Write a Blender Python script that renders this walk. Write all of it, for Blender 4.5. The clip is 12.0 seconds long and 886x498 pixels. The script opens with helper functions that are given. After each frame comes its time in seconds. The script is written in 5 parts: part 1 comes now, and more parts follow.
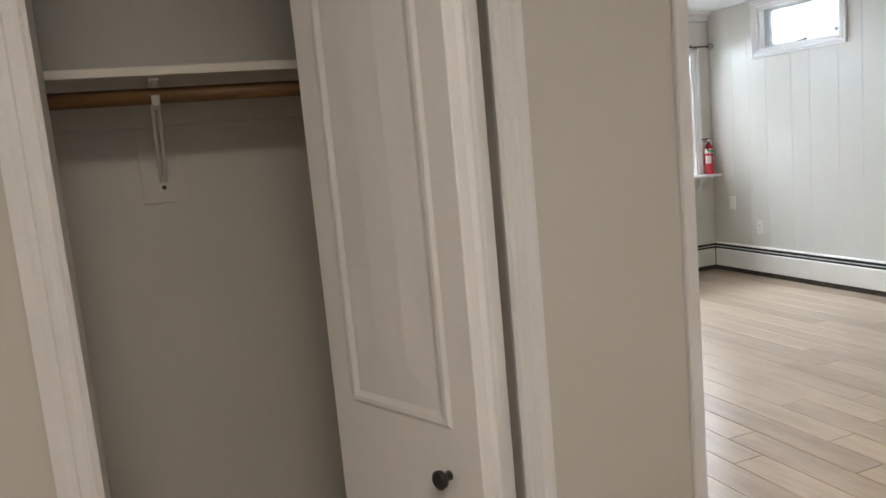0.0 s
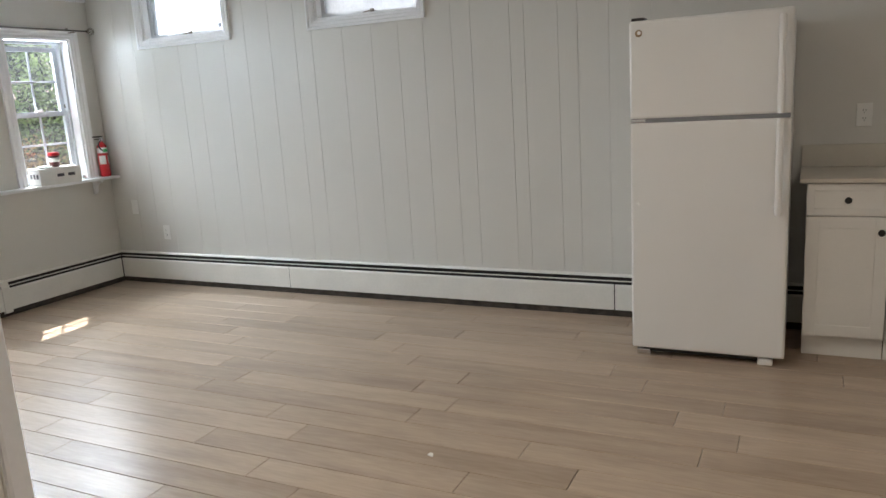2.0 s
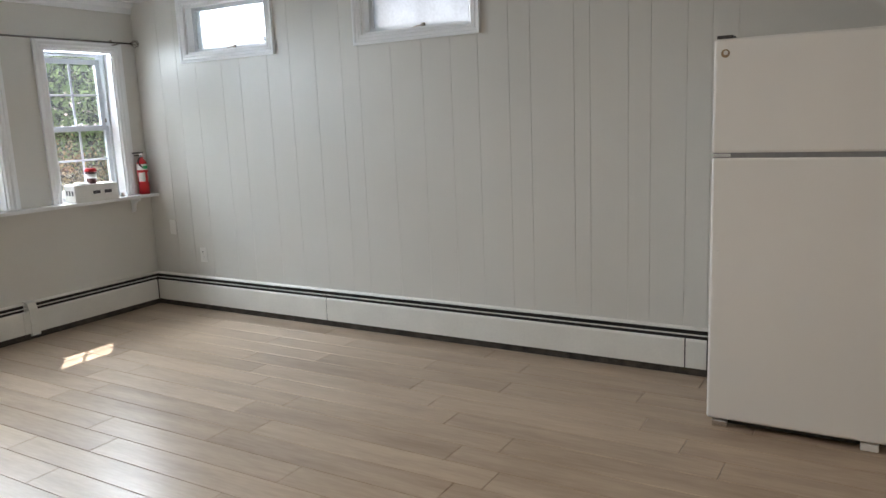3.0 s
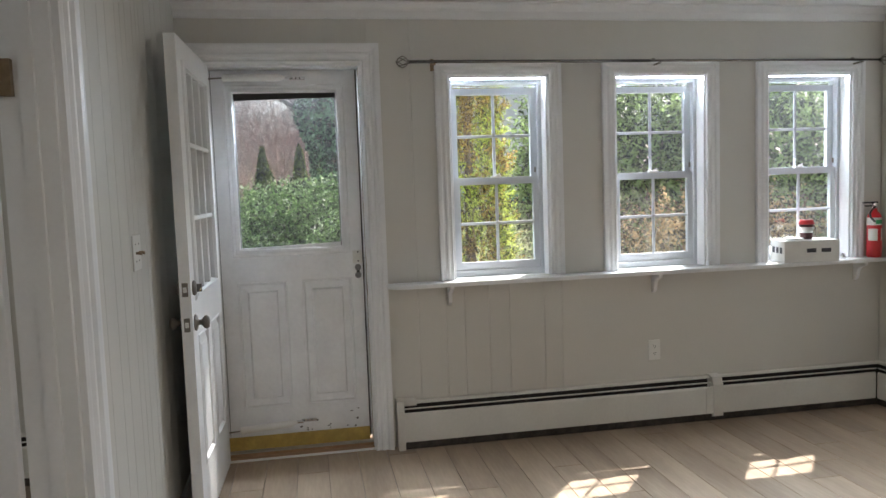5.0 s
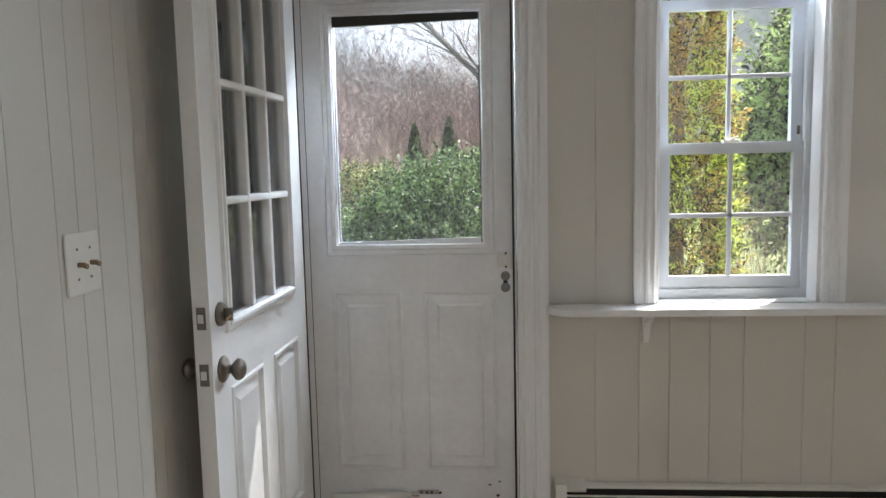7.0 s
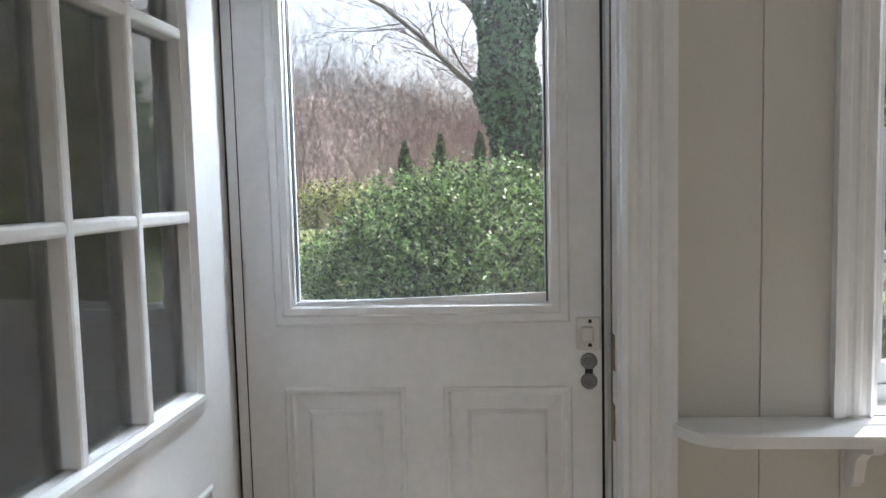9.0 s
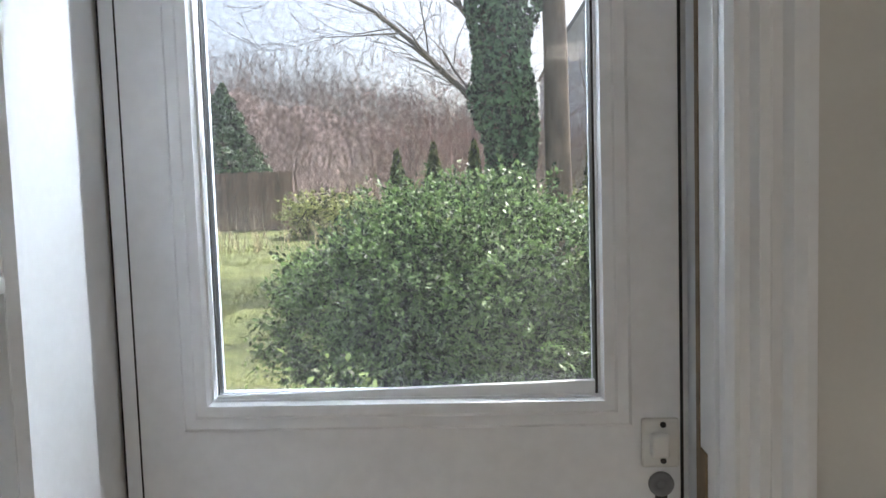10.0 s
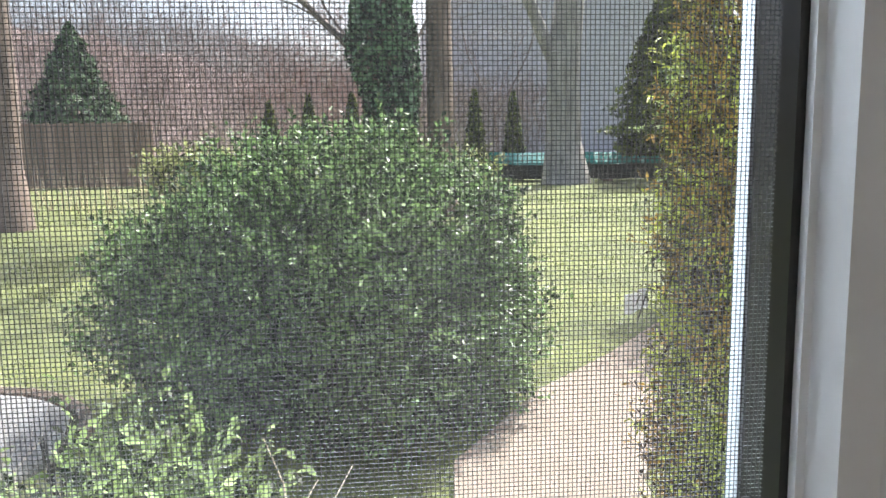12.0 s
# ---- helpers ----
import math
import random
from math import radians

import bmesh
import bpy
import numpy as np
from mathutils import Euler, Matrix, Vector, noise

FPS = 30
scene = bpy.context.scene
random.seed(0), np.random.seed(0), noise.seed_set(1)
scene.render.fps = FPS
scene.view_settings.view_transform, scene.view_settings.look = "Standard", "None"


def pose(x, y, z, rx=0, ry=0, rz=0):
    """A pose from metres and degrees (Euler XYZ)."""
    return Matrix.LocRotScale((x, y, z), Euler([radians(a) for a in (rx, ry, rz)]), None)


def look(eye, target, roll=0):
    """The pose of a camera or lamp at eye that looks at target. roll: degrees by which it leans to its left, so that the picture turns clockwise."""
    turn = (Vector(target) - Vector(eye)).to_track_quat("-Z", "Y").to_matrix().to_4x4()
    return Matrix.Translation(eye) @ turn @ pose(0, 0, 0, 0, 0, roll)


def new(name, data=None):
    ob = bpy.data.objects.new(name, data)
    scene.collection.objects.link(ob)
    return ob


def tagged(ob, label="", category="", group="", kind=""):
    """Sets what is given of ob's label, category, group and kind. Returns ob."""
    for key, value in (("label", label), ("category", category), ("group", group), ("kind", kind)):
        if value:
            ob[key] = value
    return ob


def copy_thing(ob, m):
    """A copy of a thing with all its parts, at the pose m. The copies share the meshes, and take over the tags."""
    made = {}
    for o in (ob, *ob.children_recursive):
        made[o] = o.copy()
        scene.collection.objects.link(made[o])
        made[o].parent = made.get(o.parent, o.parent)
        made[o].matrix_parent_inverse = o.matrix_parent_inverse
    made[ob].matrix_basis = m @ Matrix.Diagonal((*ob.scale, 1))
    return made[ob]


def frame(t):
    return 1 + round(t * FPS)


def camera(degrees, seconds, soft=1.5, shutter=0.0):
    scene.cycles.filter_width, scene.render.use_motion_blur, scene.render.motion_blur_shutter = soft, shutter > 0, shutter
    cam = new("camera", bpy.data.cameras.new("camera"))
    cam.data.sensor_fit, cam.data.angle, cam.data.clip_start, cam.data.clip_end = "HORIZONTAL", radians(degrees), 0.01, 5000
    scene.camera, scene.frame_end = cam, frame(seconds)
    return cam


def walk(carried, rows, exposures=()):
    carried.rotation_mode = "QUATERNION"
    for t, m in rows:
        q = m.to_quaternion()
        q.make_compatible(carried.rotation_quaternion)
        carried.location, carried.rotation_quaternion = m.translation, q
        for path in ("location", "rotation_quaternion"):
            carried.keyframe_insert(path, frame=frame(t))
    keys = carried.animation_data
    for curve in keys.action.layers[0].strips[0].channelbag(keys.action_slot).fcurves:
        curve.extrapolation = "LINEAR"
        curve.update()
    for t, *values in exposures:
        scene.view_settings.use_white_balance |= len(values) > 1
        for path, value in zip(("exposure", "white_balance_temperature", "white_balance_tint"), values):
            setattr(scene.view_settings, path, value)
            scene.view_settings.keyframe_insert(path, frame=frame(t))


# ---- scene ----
cam = camera(61.4, 12.0)
PATH = [
    (0, (0.207, -0.274, 1.387), (0.923, 1.572, 1.11), -5.2),
    (0.5, (0.349, -0.219, 1.369), (1.472, 1.403, 1.043), -4.0),
    (1, (0.47, -0.185, 1.378), (1.924, 1.142, 1.023), -4.9),
    (1.5, (0.59, -0.076, 1.386), (2.21, 1.025, 0.98), -4.2),
    (2, (0.738, 0.056, 1.384), (2.492, 0.927, 0.978), -3.6),
    (2.5, (0.955, 0.125, 1.383), (2.737, 0.927, 0.955), -3.0),
    (3, (1.194, 0.209, 1.409), (2.882, 1.222, 1.056), -2.4),
    (3.5, (1.389, 0.419, 1.424), (2.845, 1.765, 1.165), -3.8),
    (5.5, (1.848, 1.726, 1.386), (1.949, 3.715, 1.206), -1.2),
    (6, (1.934, 2.083, 1.383), (1.931, 4.073, 1.189), -1.1),
    (6.5, (2.009, 2.402, 1.402), (1.912, 4.388, 1.191), -1.1),
    (7, (2.002, 2.718, 1.381), (1.845, 4.699, 1.159), -1.3),
    (9, (1.817, 3.874, 1.344), (1.691, 5.863, 1.176), -1.4),
    (9.5, (1.775, 4.134, 1.346), (1.685, 6.124, 1.178), -2.0),
    (10, (1.785, 4.4, 1.378), (1.676, 6.392, 1.231), -1.8),
    (10.5, (1.767, 4.632, 1.362), (1.717, 6.625, 1.207), -2.6),
    (11, (1.72, 4.853, 1.356), (1.795, 6.842, 1.157), -2.4),
    (11.5, (1.749, 5.055, 1.371), (1.905, 7.036, 1.142), -0.8),
    (12, (1.799, 5.178, 1.356), (2.009, 7.149, 1.09), -0.9),
]
EXPOSURES = [(0.0, 2.45), (0.5, 2.15), (1.5, 2.15), (2.5, 2.08), (3.5, 1.88), (5.5, 1.85), (7.0, 1.9), (9.0, 1.9), (10.0, 1.8), (11.0, 1.58), (12.0, 1.6)]
walk(cam, [(t, look(eye, target, roll)) for t, eye, target, roll in PATH], EXPOSURES)

# ---- world, sun, lamps ----
SUN_FROM = Vector((0.81, 1.0, 1.84)).normalized()
world = bpy.data.worlds.new("sky")
scene.world = world
world.use_nodes = True
wn = world.node_tree.nodes
sky = wn.new("ShaderNodeTexSky")
sky.sky_type = "NISHITA"
sky.sun_disc = False
sky.sun_elevation = math.asin(SUN_FROM.z)
sky.sun_rotation = math.atan2(SUN_FROM.x, SUN_FROM.y)
sky.dust_density = 6.0
sky.air_density = 0.7
sky.ozone_density = 0.6
wn["Background"].inputs["Strength"].default_value = 0.13
world.node_tree.links.new(sky.outputs[0], wn["Background"].inputs["Color"])


def lamp(name, kind, m, power, color, size=0.3):
    data = bpy.data.lights.new(name, kind)
    data.energy, data.color = power, color
    if kind == "AREA":
        data.shape, data.size = "DISK", size
    elif kind == "POINT":
        data.shadow_soft_size = size
    ob = new(name, data)
    ob.matrix_world = m
    return ob


sun = bpy.data.lights.new("sun", "SUN")
sun.energy, sun.angle, sun.color = 3.4, radians(0.6), (1.0, 0.97, 0.92)
sun_ob = new("sun", sun)
sun_ob.matrix_world = look((20, 30, 40), Vector((20, 30, 40)) - SUN_FROM)
lamp("kitchen_lamp", "AREA", look((2.6, 1.3, 2.31), (2.6, 1.3, 0)), 3.0, (1.0, 0.90, 0.77), 0.8)
lamp("kitchen_lamp_south", "AREA", look((3.0, -0.7, 2.31), (3.0, -0.7, 0)), 0.9, (1.0, 0.88, 0.76), 0.8)
# fill lights added for the hall and side room, without a known fitting
lamp("hall_lamp", "AREA", look((0.2, -0.7, 2.31), (0.2, -0.7, 0)), 4.0, (1.0, 0.88, 0.76), 0.7)
lamp("side_room_lamp", "AREA", look((-0.3, 3.6, 2.31), (-0.3, 3.6, 0)), 1.0, (1.0, 0.95, 0.9), 0.6)


def sky_fill_strip(name, x, width, z, y, power, height, fall, spread):
    """An added strip lamp in or just outside the head of an opening, standing in for sky light thrown down and into the
    room.
    """
    ob = lamp(name, "AREA", look((x, y, z), (x, y - 1.0, z - fall)), power, (0.76, 0.88, 1.0))
    ob.data.shape, ob.data.size, ob.data.size_y = "RECTANGLE", width, height
    ob.data.spread = radians(spread)
    return ob


for x, power in ((2.7975, 3.6), (3.7275, 5.8), (4.6575, 1.0), (-0.2475, 2.8)):
    sky_fill_strip("window_head_sky", x, 0.50, 1.955, 5.345, power, 0.03, 0.45, 118)
# unseen lamp panel added for the open sky over the garden, above the heads of the windows and the door
north_sky = lamp("north_sky", "AREA", look((5.7, 6.4, 2.75), (5.7, 0.0, 2.75)), 240.0, (0.80, 0.90, 1.0))
north_sky.data.shape, north_sky.data.size, north_sky.data.size_y = "RECTANGLE", 3.0, 1.0
# another added lamp, outside the door head, for sky light through its pane
door_sky = lamp("door_sky", "AREA", look((1.72, 5.62, 2.16), (1.45, 4.75, 1.0)), 28.0, (0.76, 0.88, 1.0))
door_sky.data.shape, door_sky.data.size, door_sky.data.size_y = "RECTANGLE", 0.5, 0.24

# ---- materials ----


def material(name, color, rough=0.5, vary=0.08, scale=8.0, bump=0.0, metal=0.0, fine=60.0, stretch=(1, 1, 1), island=0.0, random_amount=0.0, spec=0.5, hue=None):
    """A surface with variation at two scales, optional relief and per-piece variation."""
    m = bpy.data.materials.new(name)
    m.use_nodes = True
    n, l = m.node_tree.nodes, m.node_tree.links
    b = n["Principled BSDF"]
    b.inputs["Roughness"].default_value = rough
    b.inputs["Metallic"].default_value = metal
    b.inputs["Specular IOR Level"].default_value = spec
    co = n.new("ShaderNodeTexCoord")
    mp = n.new("ShaderNodeMapping")
    mp.inputs["Scale"].default_value = stretch
    l.new(co.outputs["Object"], mp.inputs["Vector"])
    if random_amount:
        own = n.new("ShaderNodeObjectInfo")
        far = n.new("ShaderNodeVectorMath")
        far.operation = "SCALE"
        far.inputs[0].default_value = (37, 61, 23)
        l.new(own.outputs["Random"], far.inputs["Scale"])
        l.new(far.outputs[0], mp.inputs["Location"])
    big, small = n.new("ShaderNodeTexNoise"), n.new("ShaderNodeTexNoise")
    big.inputs["Scale"].default_value, small.inputs["Scale"].default_value = scale, fine
    big.inputs["Detail"].default_value, small.inputs["Detail"].default_value = 4, 3
    for t in (big, small):
        l.new(mp.outputs[0], t.inputs["Vector"])
    mix = n.new("ShaderNodeMath")
    mix.operation = "MULTIPLY_ADD"
    l.new(big.outputs["Fac"], mix.inputs[0])
    mix.inputs[1].default_value = 0.65
    half = n.new("ShaderNodeMath")
    half.operation = "MULTIPLY"
    l.new(small.outputs["Fac"], half.inputs[0])
    half.inputs[1].default_value = 0.35
    l.new(half.outputs[0], mix.inputs[2])
    fac = mix.outputs[0]
    if island or random_amount:
        if island:
            g = n.new("ShaderNodeNewGeometry")
            src, amount = g.outputs["Random Per Island"], island
        else:
            g = n.new("ShaderNodeObjectInfo")
            src, amount = g.outputs["Random"], random_amount
        add = n.new("ShaderNodeMath")
        add.operation = "MULTIPLY_ADD"
        l.new(src, add.inputs[0])
        add.inputs[1].default_value = amount
        sub = n.new("ShaderNodeMath")
        sub.operation = "ADD"
        l.new(fac, add.inputs[2])
        l.new(add.outputs[0], sub.inputs[0])
        sub.inputs[1].default_value = -amount / 2
        fac = sub.outputs[0]
    ramp = n.new("ShaderNodeValToRGB")
    lo = [max(0.0, c * (1 - vary * 1.6)) for c in color]
    hi = [min(1.0, c * (1 + vary * 1.6)) for c in (hue or color)]
    ramp.color_ramp.elements[0].position, ramp.color_ramp.elements[1].position = 0.25, 0.75
    ramp.color_ramp.elements[0].color, ramp.color_ramp.elements[1].color = (*lo, 1), (*hi, 1)
    l.new(fac, ramp.inputs[0])
    l.new(ramp.outputs[0], b.inputs["Base Color"])
    if bump:
        bp = n.new("ShaderNodeBump")
        bp.inputs["Strength"].default_value = bump
        bp.inputs["Distance"].default_value = 0.003
        l.new(mix.outputs[0], bp.inputs["Height"])
        l.new(bp.outputs[0], b.inputs["Normal"])
    return m


def glass(name, tint=(1, 1, 1), rough=0.0, ior=1.45, haze_amount=0.0, veil=False):
    m = bpy.data.materials.new(name)
    m.use_nodes = True
    n, l = m.node_tree.nodes, m.node_tree.links
    n.clear()
    out = n.new("ShaderNodeOutputMaterial")
    clear, gloss, fres, mix = n.new("ShaderNodeBsdfTransparent"), n.new("ShaderNodeBsdfGlossy"), n.new("ShaderNodeFresnel"), n.new("ShaderNodeMixShader")
    clear.inputs[0].default_value = (*tint, 1)
    gloss.inputs["Roughness"].default_value = rough
    fres.inputs["IOR"].default_value = ior
    l.new(fres.outputs[0], mix.inputs[0])
    l.new(clear.outputs[0], mix.inputs[1])
    l.new(gloss.outputs[0], mix.inputs[2])
    l.new(mix.outputs[0], out.inputs[0])
    # mottled pale film mixed in to paint a milky veil of light on panes
    if haze_amount:
        film, both, mottle = n.new("ShaderNodeBsdfTranslucent" if veil else "ShaderNodeBsdfDiffuse"), n.new("ShaderNodeMixShader"), n.new("ShaderNodeTexNoise")
        film.inputs[0].default_value = (0.7, 0.71, 0.72, 1)
        mottle.inputs["Scale"].default_value = 9.0
        amount = n.new("ShaderNodeMath")
        amount.operation = "MULTIPLY"
        amount.inputs[1].default_value = 2 * haze_amount
        l.new(mottle.outputs["Fac"], amount.inputs[0])
        l.new(amount.outputs[0], both.inputs[0])
        l.new(mix.outputs[0], both.inputs[1])
        l.new(film.outputs[0], both.inputs[2])
        l.new(both.outputs[0], out.inputs[0])
    return m


def leaf_material(name, color, color2, vary=0.5, rough=0.5, spec=0.4):
    m = material(name, color, rough, vary, 1.2, island=0.9, fine=9, hue=color2, spec=spec)
    n, l = m.node_tree.nodes, m.node_tree.links
    b, out = n["Principled BSDF"], n["Material Output"]
    tr, mix = n.new("ShaderNodeBsdfTranslucent"), n.new("ShaderNodeMixShader")
    src = b.inputs["Base Color"].links[0].from_socket
    l.new(src, tr.inputs[0])
    mix.inputs[0].default_value = 0.35
    l.new(b.outputs[0], mix.inputs[1])
    l.new(tr.outputs[0], mix.inputs[2])
    l.new(mix.outputs[0], out.inputs[0])
    return m


PAINT = material("wall_paint", (0.645, 0.628, 0.588), 0.42, 0.025, 1.5, 0.06, fine=120)
TRIM = material("trim_paint", (0.83, 0.835, 0.845), 0.36, 0.03, 3, 0.05, fine=90)
DOOR_PAINT = material("door_paint", (0.85, 0.855, 0.865), 0.36, 0.04, 4, 0.05, fine=70)
WORN_DOOR = material("worn_door_paint", (0.85, 0.855, 0.87), 0.42, 0.06, 6, 0.08, fine=45)
CEILING = material("ceiling_paint", (0.78, 0.785, 0.78), 0.6, 0.02, 2, 0.08, fine=150)
VINYL = material("white_vinyl", (0.60, 0.625, 0.66), 0.3, 0.03, 5)
HEATER = material("heater_enamel", (0.74, 0.725, 0.68), 0.4, 0.05, 5, 0.04)
DARK = material("dark_gap", (0.03, 0.027, 0.025), 0.8, 0.3, 20)
# dark dirt; under the heaters it also carries painted shade
DIRT_SHADE = material("dirt_and_shade", (0.06, 0.05, 0.042), 0.9, 0.5, 14, 0.5)
FLOOR_WOOD = material("oak_laminate", (0.33, 0.238, 0.165), 0.31, 0.11, 2.2, 0.10, fine=16, stretch=(5, 0.6, 1), random_amount=0.24, hue=(0.41, 0.318, 0.235))
JOINT = material("floor_joint", (0.16, 0.12, 0.09), 0.7, 0.2, 9)
FRIDGE = material("fridge_enamel", (0.80, 0.78, 0.75), 0.34, 0.015, 3, 0.12, fine=420)
GASKET = material("grey_gasket", (0.22, 0.22, 0.23), 0.6, 0.1, 20)
CHROME = material("chrome", (0.75, 0.75, 0.76), 0.12, 0.03, 10, metal=1.0)
STEEL = material("brushed_steel", (0.22, 0.21, 0.20), 0.25, 0.06, 20, metal=1.0)
NICKEL = material("satin_nickel", (0.24, 0.215, 0.19), 0.28, 0.08, 30, metal=1.0)
BRASS = material("brass", (0.55, 0.40, 0.16), 0.35, 0.15, 20, metal=1.0)
BRONZE = material("aged_bronze", (0.30, 0.22, 0.14), 0.45, 0.2, 25, metal=0.9)
BLACK = material("black_metal", (0.02, 0.018, 0.017), 0.35, 0.2, 20)
CABINET = material("cabinet_paint", (0.80, 0.78, 0.74), 0.35, 0.02, 4, 0.03)
COUNTER = material("pale_stone_laminate", (0.60, 0.56, 0.49), 0.35, 0.04, 14, 0.02, fine=200)
PLASTIC = material("white_plastic", (0.80, 0.79, 0.76), 0.35, 0.02, 10)
RODWOOD = material("closet_rod_wood", (0.17, 0.09, 0.03), 0.5, 0.3, 4, 0.1, stretch=(1, 8, 8))
RED = material("red_enamel", (0.55, 0.015, 0.02), 0.28, 0.08, 10)
CUP = material("dark_cup_print", (0.10, 0.03, 0.03), 0.5, 0.3, 30)
CARD = material("white_cardboard", (0.74, 0.73, 0.70), 0.7, 0.05, 12, 0.08)
INK = material("printed_ink", (0.06, 0.06, 0.07), 0.6, 0.2, 30)
GREENINK = material("green_ink", (0.03, 0.35, 0.12), 0.6, 0.1, 30)
GOLD_STRIP = material("golden_sweep", (0.46, 0.32, 0.08), 0.5, 0.18, 12, 0.1)
SILL_WOOD = material("worn_threshold_wood", (0.34, 0.20, 0.11), 0.55, 0.3, 5, 0.2, stretch=(1, 12, 1))
SCREEN = material("screen_wire", (0.11, 0.11, 0.115), 0.5, 0.1, 10)
HAZY_GLASS = glass("hazy_glass", (0.96, 0.98, 0.97), haze_amount=0.005, veil=True)
GLASS = glass("window_glass", (0.96, 0.98, 0.97), haze_amount=0.007, veil=True)
DOUBLE_GLASS = glass("double_glazing", (0.93, 0.96, 0.95), 0.0, 2.1, 0.07)
GRASS = material("lawn", (0.062, 0.100, 0.028), 0.9, 0.4, 0.9, 0.6, fine=9, hue=(0.135, 0.150, 0.050))
CONCRETE = material("path_concrete", (0.27, 0.215, 0.18), 0.85, 0.12, 2.5, 0.3, fine=60)
STONE = material("pale_stone", (0.21, 0.21, 0.22), 0.8, 0.15, 3, 0.3)
BARK = material("bark", (0.20, 0.145, 0.125), 0.9, 0.5, 5, 1.0, fine=22, stretch=(1, 1, 0.2))
PALEBARK = material("grey_bark", (0.38, 0.35, 0.34), 0.9, 0.35, 5, 1.0, fine=22, stretch=(1, 1, 0.2))
TWIG = material("winter_twigs", (0.24, 0.18, 0.175), 0.9, 0.2, 0.4, fine=3, island=0.3, hue=(0.32, 0.245, 0.24))
REDTWIG = material("budding_red_twigs", (0.31, 0.165, 0.16), 0.9, 0.25, 0.5, fine=3, island=0.4, hue=(0.38, 0.235, 0.225))
PALE_TWIG = material("pale_twigs", (0.33, 0.28, 0.23), 0.9, 0.3, 2, fine=9, island=0.6, hue=(0.46, 0.40, 0.34))
TAN_TWIG = material("dry_stems", (0.40, 0.31, 0.22), 0.9, 0.3, 2, fine=9, island=0.6, hue=(0.5, 0.42, 0.32))
LEAF_DARK = leaf_material("holly_leaf", (0.048, 0.098, 0.040), (0.15, 0.235, 0.095), vary=0.38, rough=0.38, spec=0.5)
LEAF_FRESH = leaf_material("fresh_leaf", (0.075, 0.125, 0.045), (0.20, 0.27, 0.11))
LEAF_LIGHT = leaf_material("yellow_green_leaf", (0.15, 0.18, 0.06), (0.30, 0.33, 0.14))
LEAF_IVY = leaf_material("ivy_leaf", (0.055, 0.12, 0.075), (0.13, 0.22, 0.13))
LEAF_CEDAR_LIT = leaf_material("sunlit_golden_cedar", (0.16, 0.18, 0.03), (0.36, 0.41, 0.08))
LEAF_CEDAR_SHADE = leaf_material("shaded_russet_cedar", (0.15, 0.085, 0.022), (0.29, 0.19, 0.05))
LEAF_ARB = leaf_material("dark_arborvitae", (0.045, 0.065, 0.02), (0.10, 0.12, 0.035))
LEAF_FIR = leaf_material("fir_needles", (0.045, 0.085, 0.05), (0.10, 0.15, 0.09))
LEAF_DRY = leaf_material("dry_leaf", (0.22, 0.13, 0.06), (0.40, 0.28, 0.15))
FENCE = material("weathered_fence", (0.34, 0.235, 0.205), 0.9, 0.25, 3, 0.3, stretch=(6, 6, 0.5), random_amount=0.3)
SHINGLE = material("grey_shingle", (0.60, 0.58, 0.66), 0.85, 0.15, 3, 0.4, fine=18)
ROOF = material("slate_roof", (0.24, 0.23, 0.26), 0.8, 0.2, 2, 0.3, fine=15)
TEAL = material("teal_tarp", (0.03, 0.22, 0.22), 0.5, 0.15, 4, 0.2)
DARKBODY = material("dark_hull", (0.03, 0.03, 0.035), 0.4, 0.15, 4)
CLOTH = material("pale_cloth", (0.80, 0.79, 0.83), 0.8, 0.1, 20)
FROST = material("frosted_film", (0.38, 0.41, 0.45), 0.6, 0.25, 5)
_b = FROST.node_tree.nodes["Principled BSDF"]
_b.inputs["Transmission Weight"].default_value = 0.85
_b.inputs["Roughness"].default_value = 0.35

# ---- mesh helpers ----


def box(bm, x0, y0, z0, x1, y1, z1):
    v = [bm.verts.new(p) for p in ((x0, y0, z0), (x1, y0, z0), (x1, y1, z0), (x0, y1, z0), (x0, y0, z1), (x1, y0, z1), (x1, y1, z1), (x0, y1, z1))]
    for f in ((3, 2, 1, 0), (4, 5, 6, 7), (0, 1, 5, 4), (1, 2, 6, 5), (2, 3, 7, 6), (3, 0, 4, 7)):
        bm.faces.new([v[i] for i in f])
    return v


def rbox(x0, y0, z0, x1, y1, z1, r=0.003, segments=2):
    bm = bmesh.new()
    box(bm, x0, y0, z0, x1, y1, z1)
    bmesh.ops.bevel(bm, geom=bm.edges[:], offset=r, segments=segments, affect="EDGES", profile=0.5)
    return bm


def tube(bm, p0, p1, r0, r1=None, seg=10, caps=True):
    p0, p1 = Vector(p0), Vector(p1)
    r1 = r0 if r1 is None else r1
    d = (p1 - p0).normalized()
    u = d.orthogonal().normalized()
    w = d.cross(u)
    rings = []
    for p, r in ((p0, r0), (p1, r1)):
        rings.append([bm.verts.new(p + r * (math.cos(2 * math.pi * i / seg) * u + math.sin(2 * math.pi * i / seg) * w)) for i in range(seg)])
    for i in range(seg):
        f = bm.faces.new((rings[0][i], rings[0][(i + 1) % seg], rings[1][(i + 1) % seg], rings[1][i]))
        f.smooth = seg > 6
    if caps:
        bm.faces.new(rings[0][::-1])
        bm.faces.new(rings[1])
    return rings


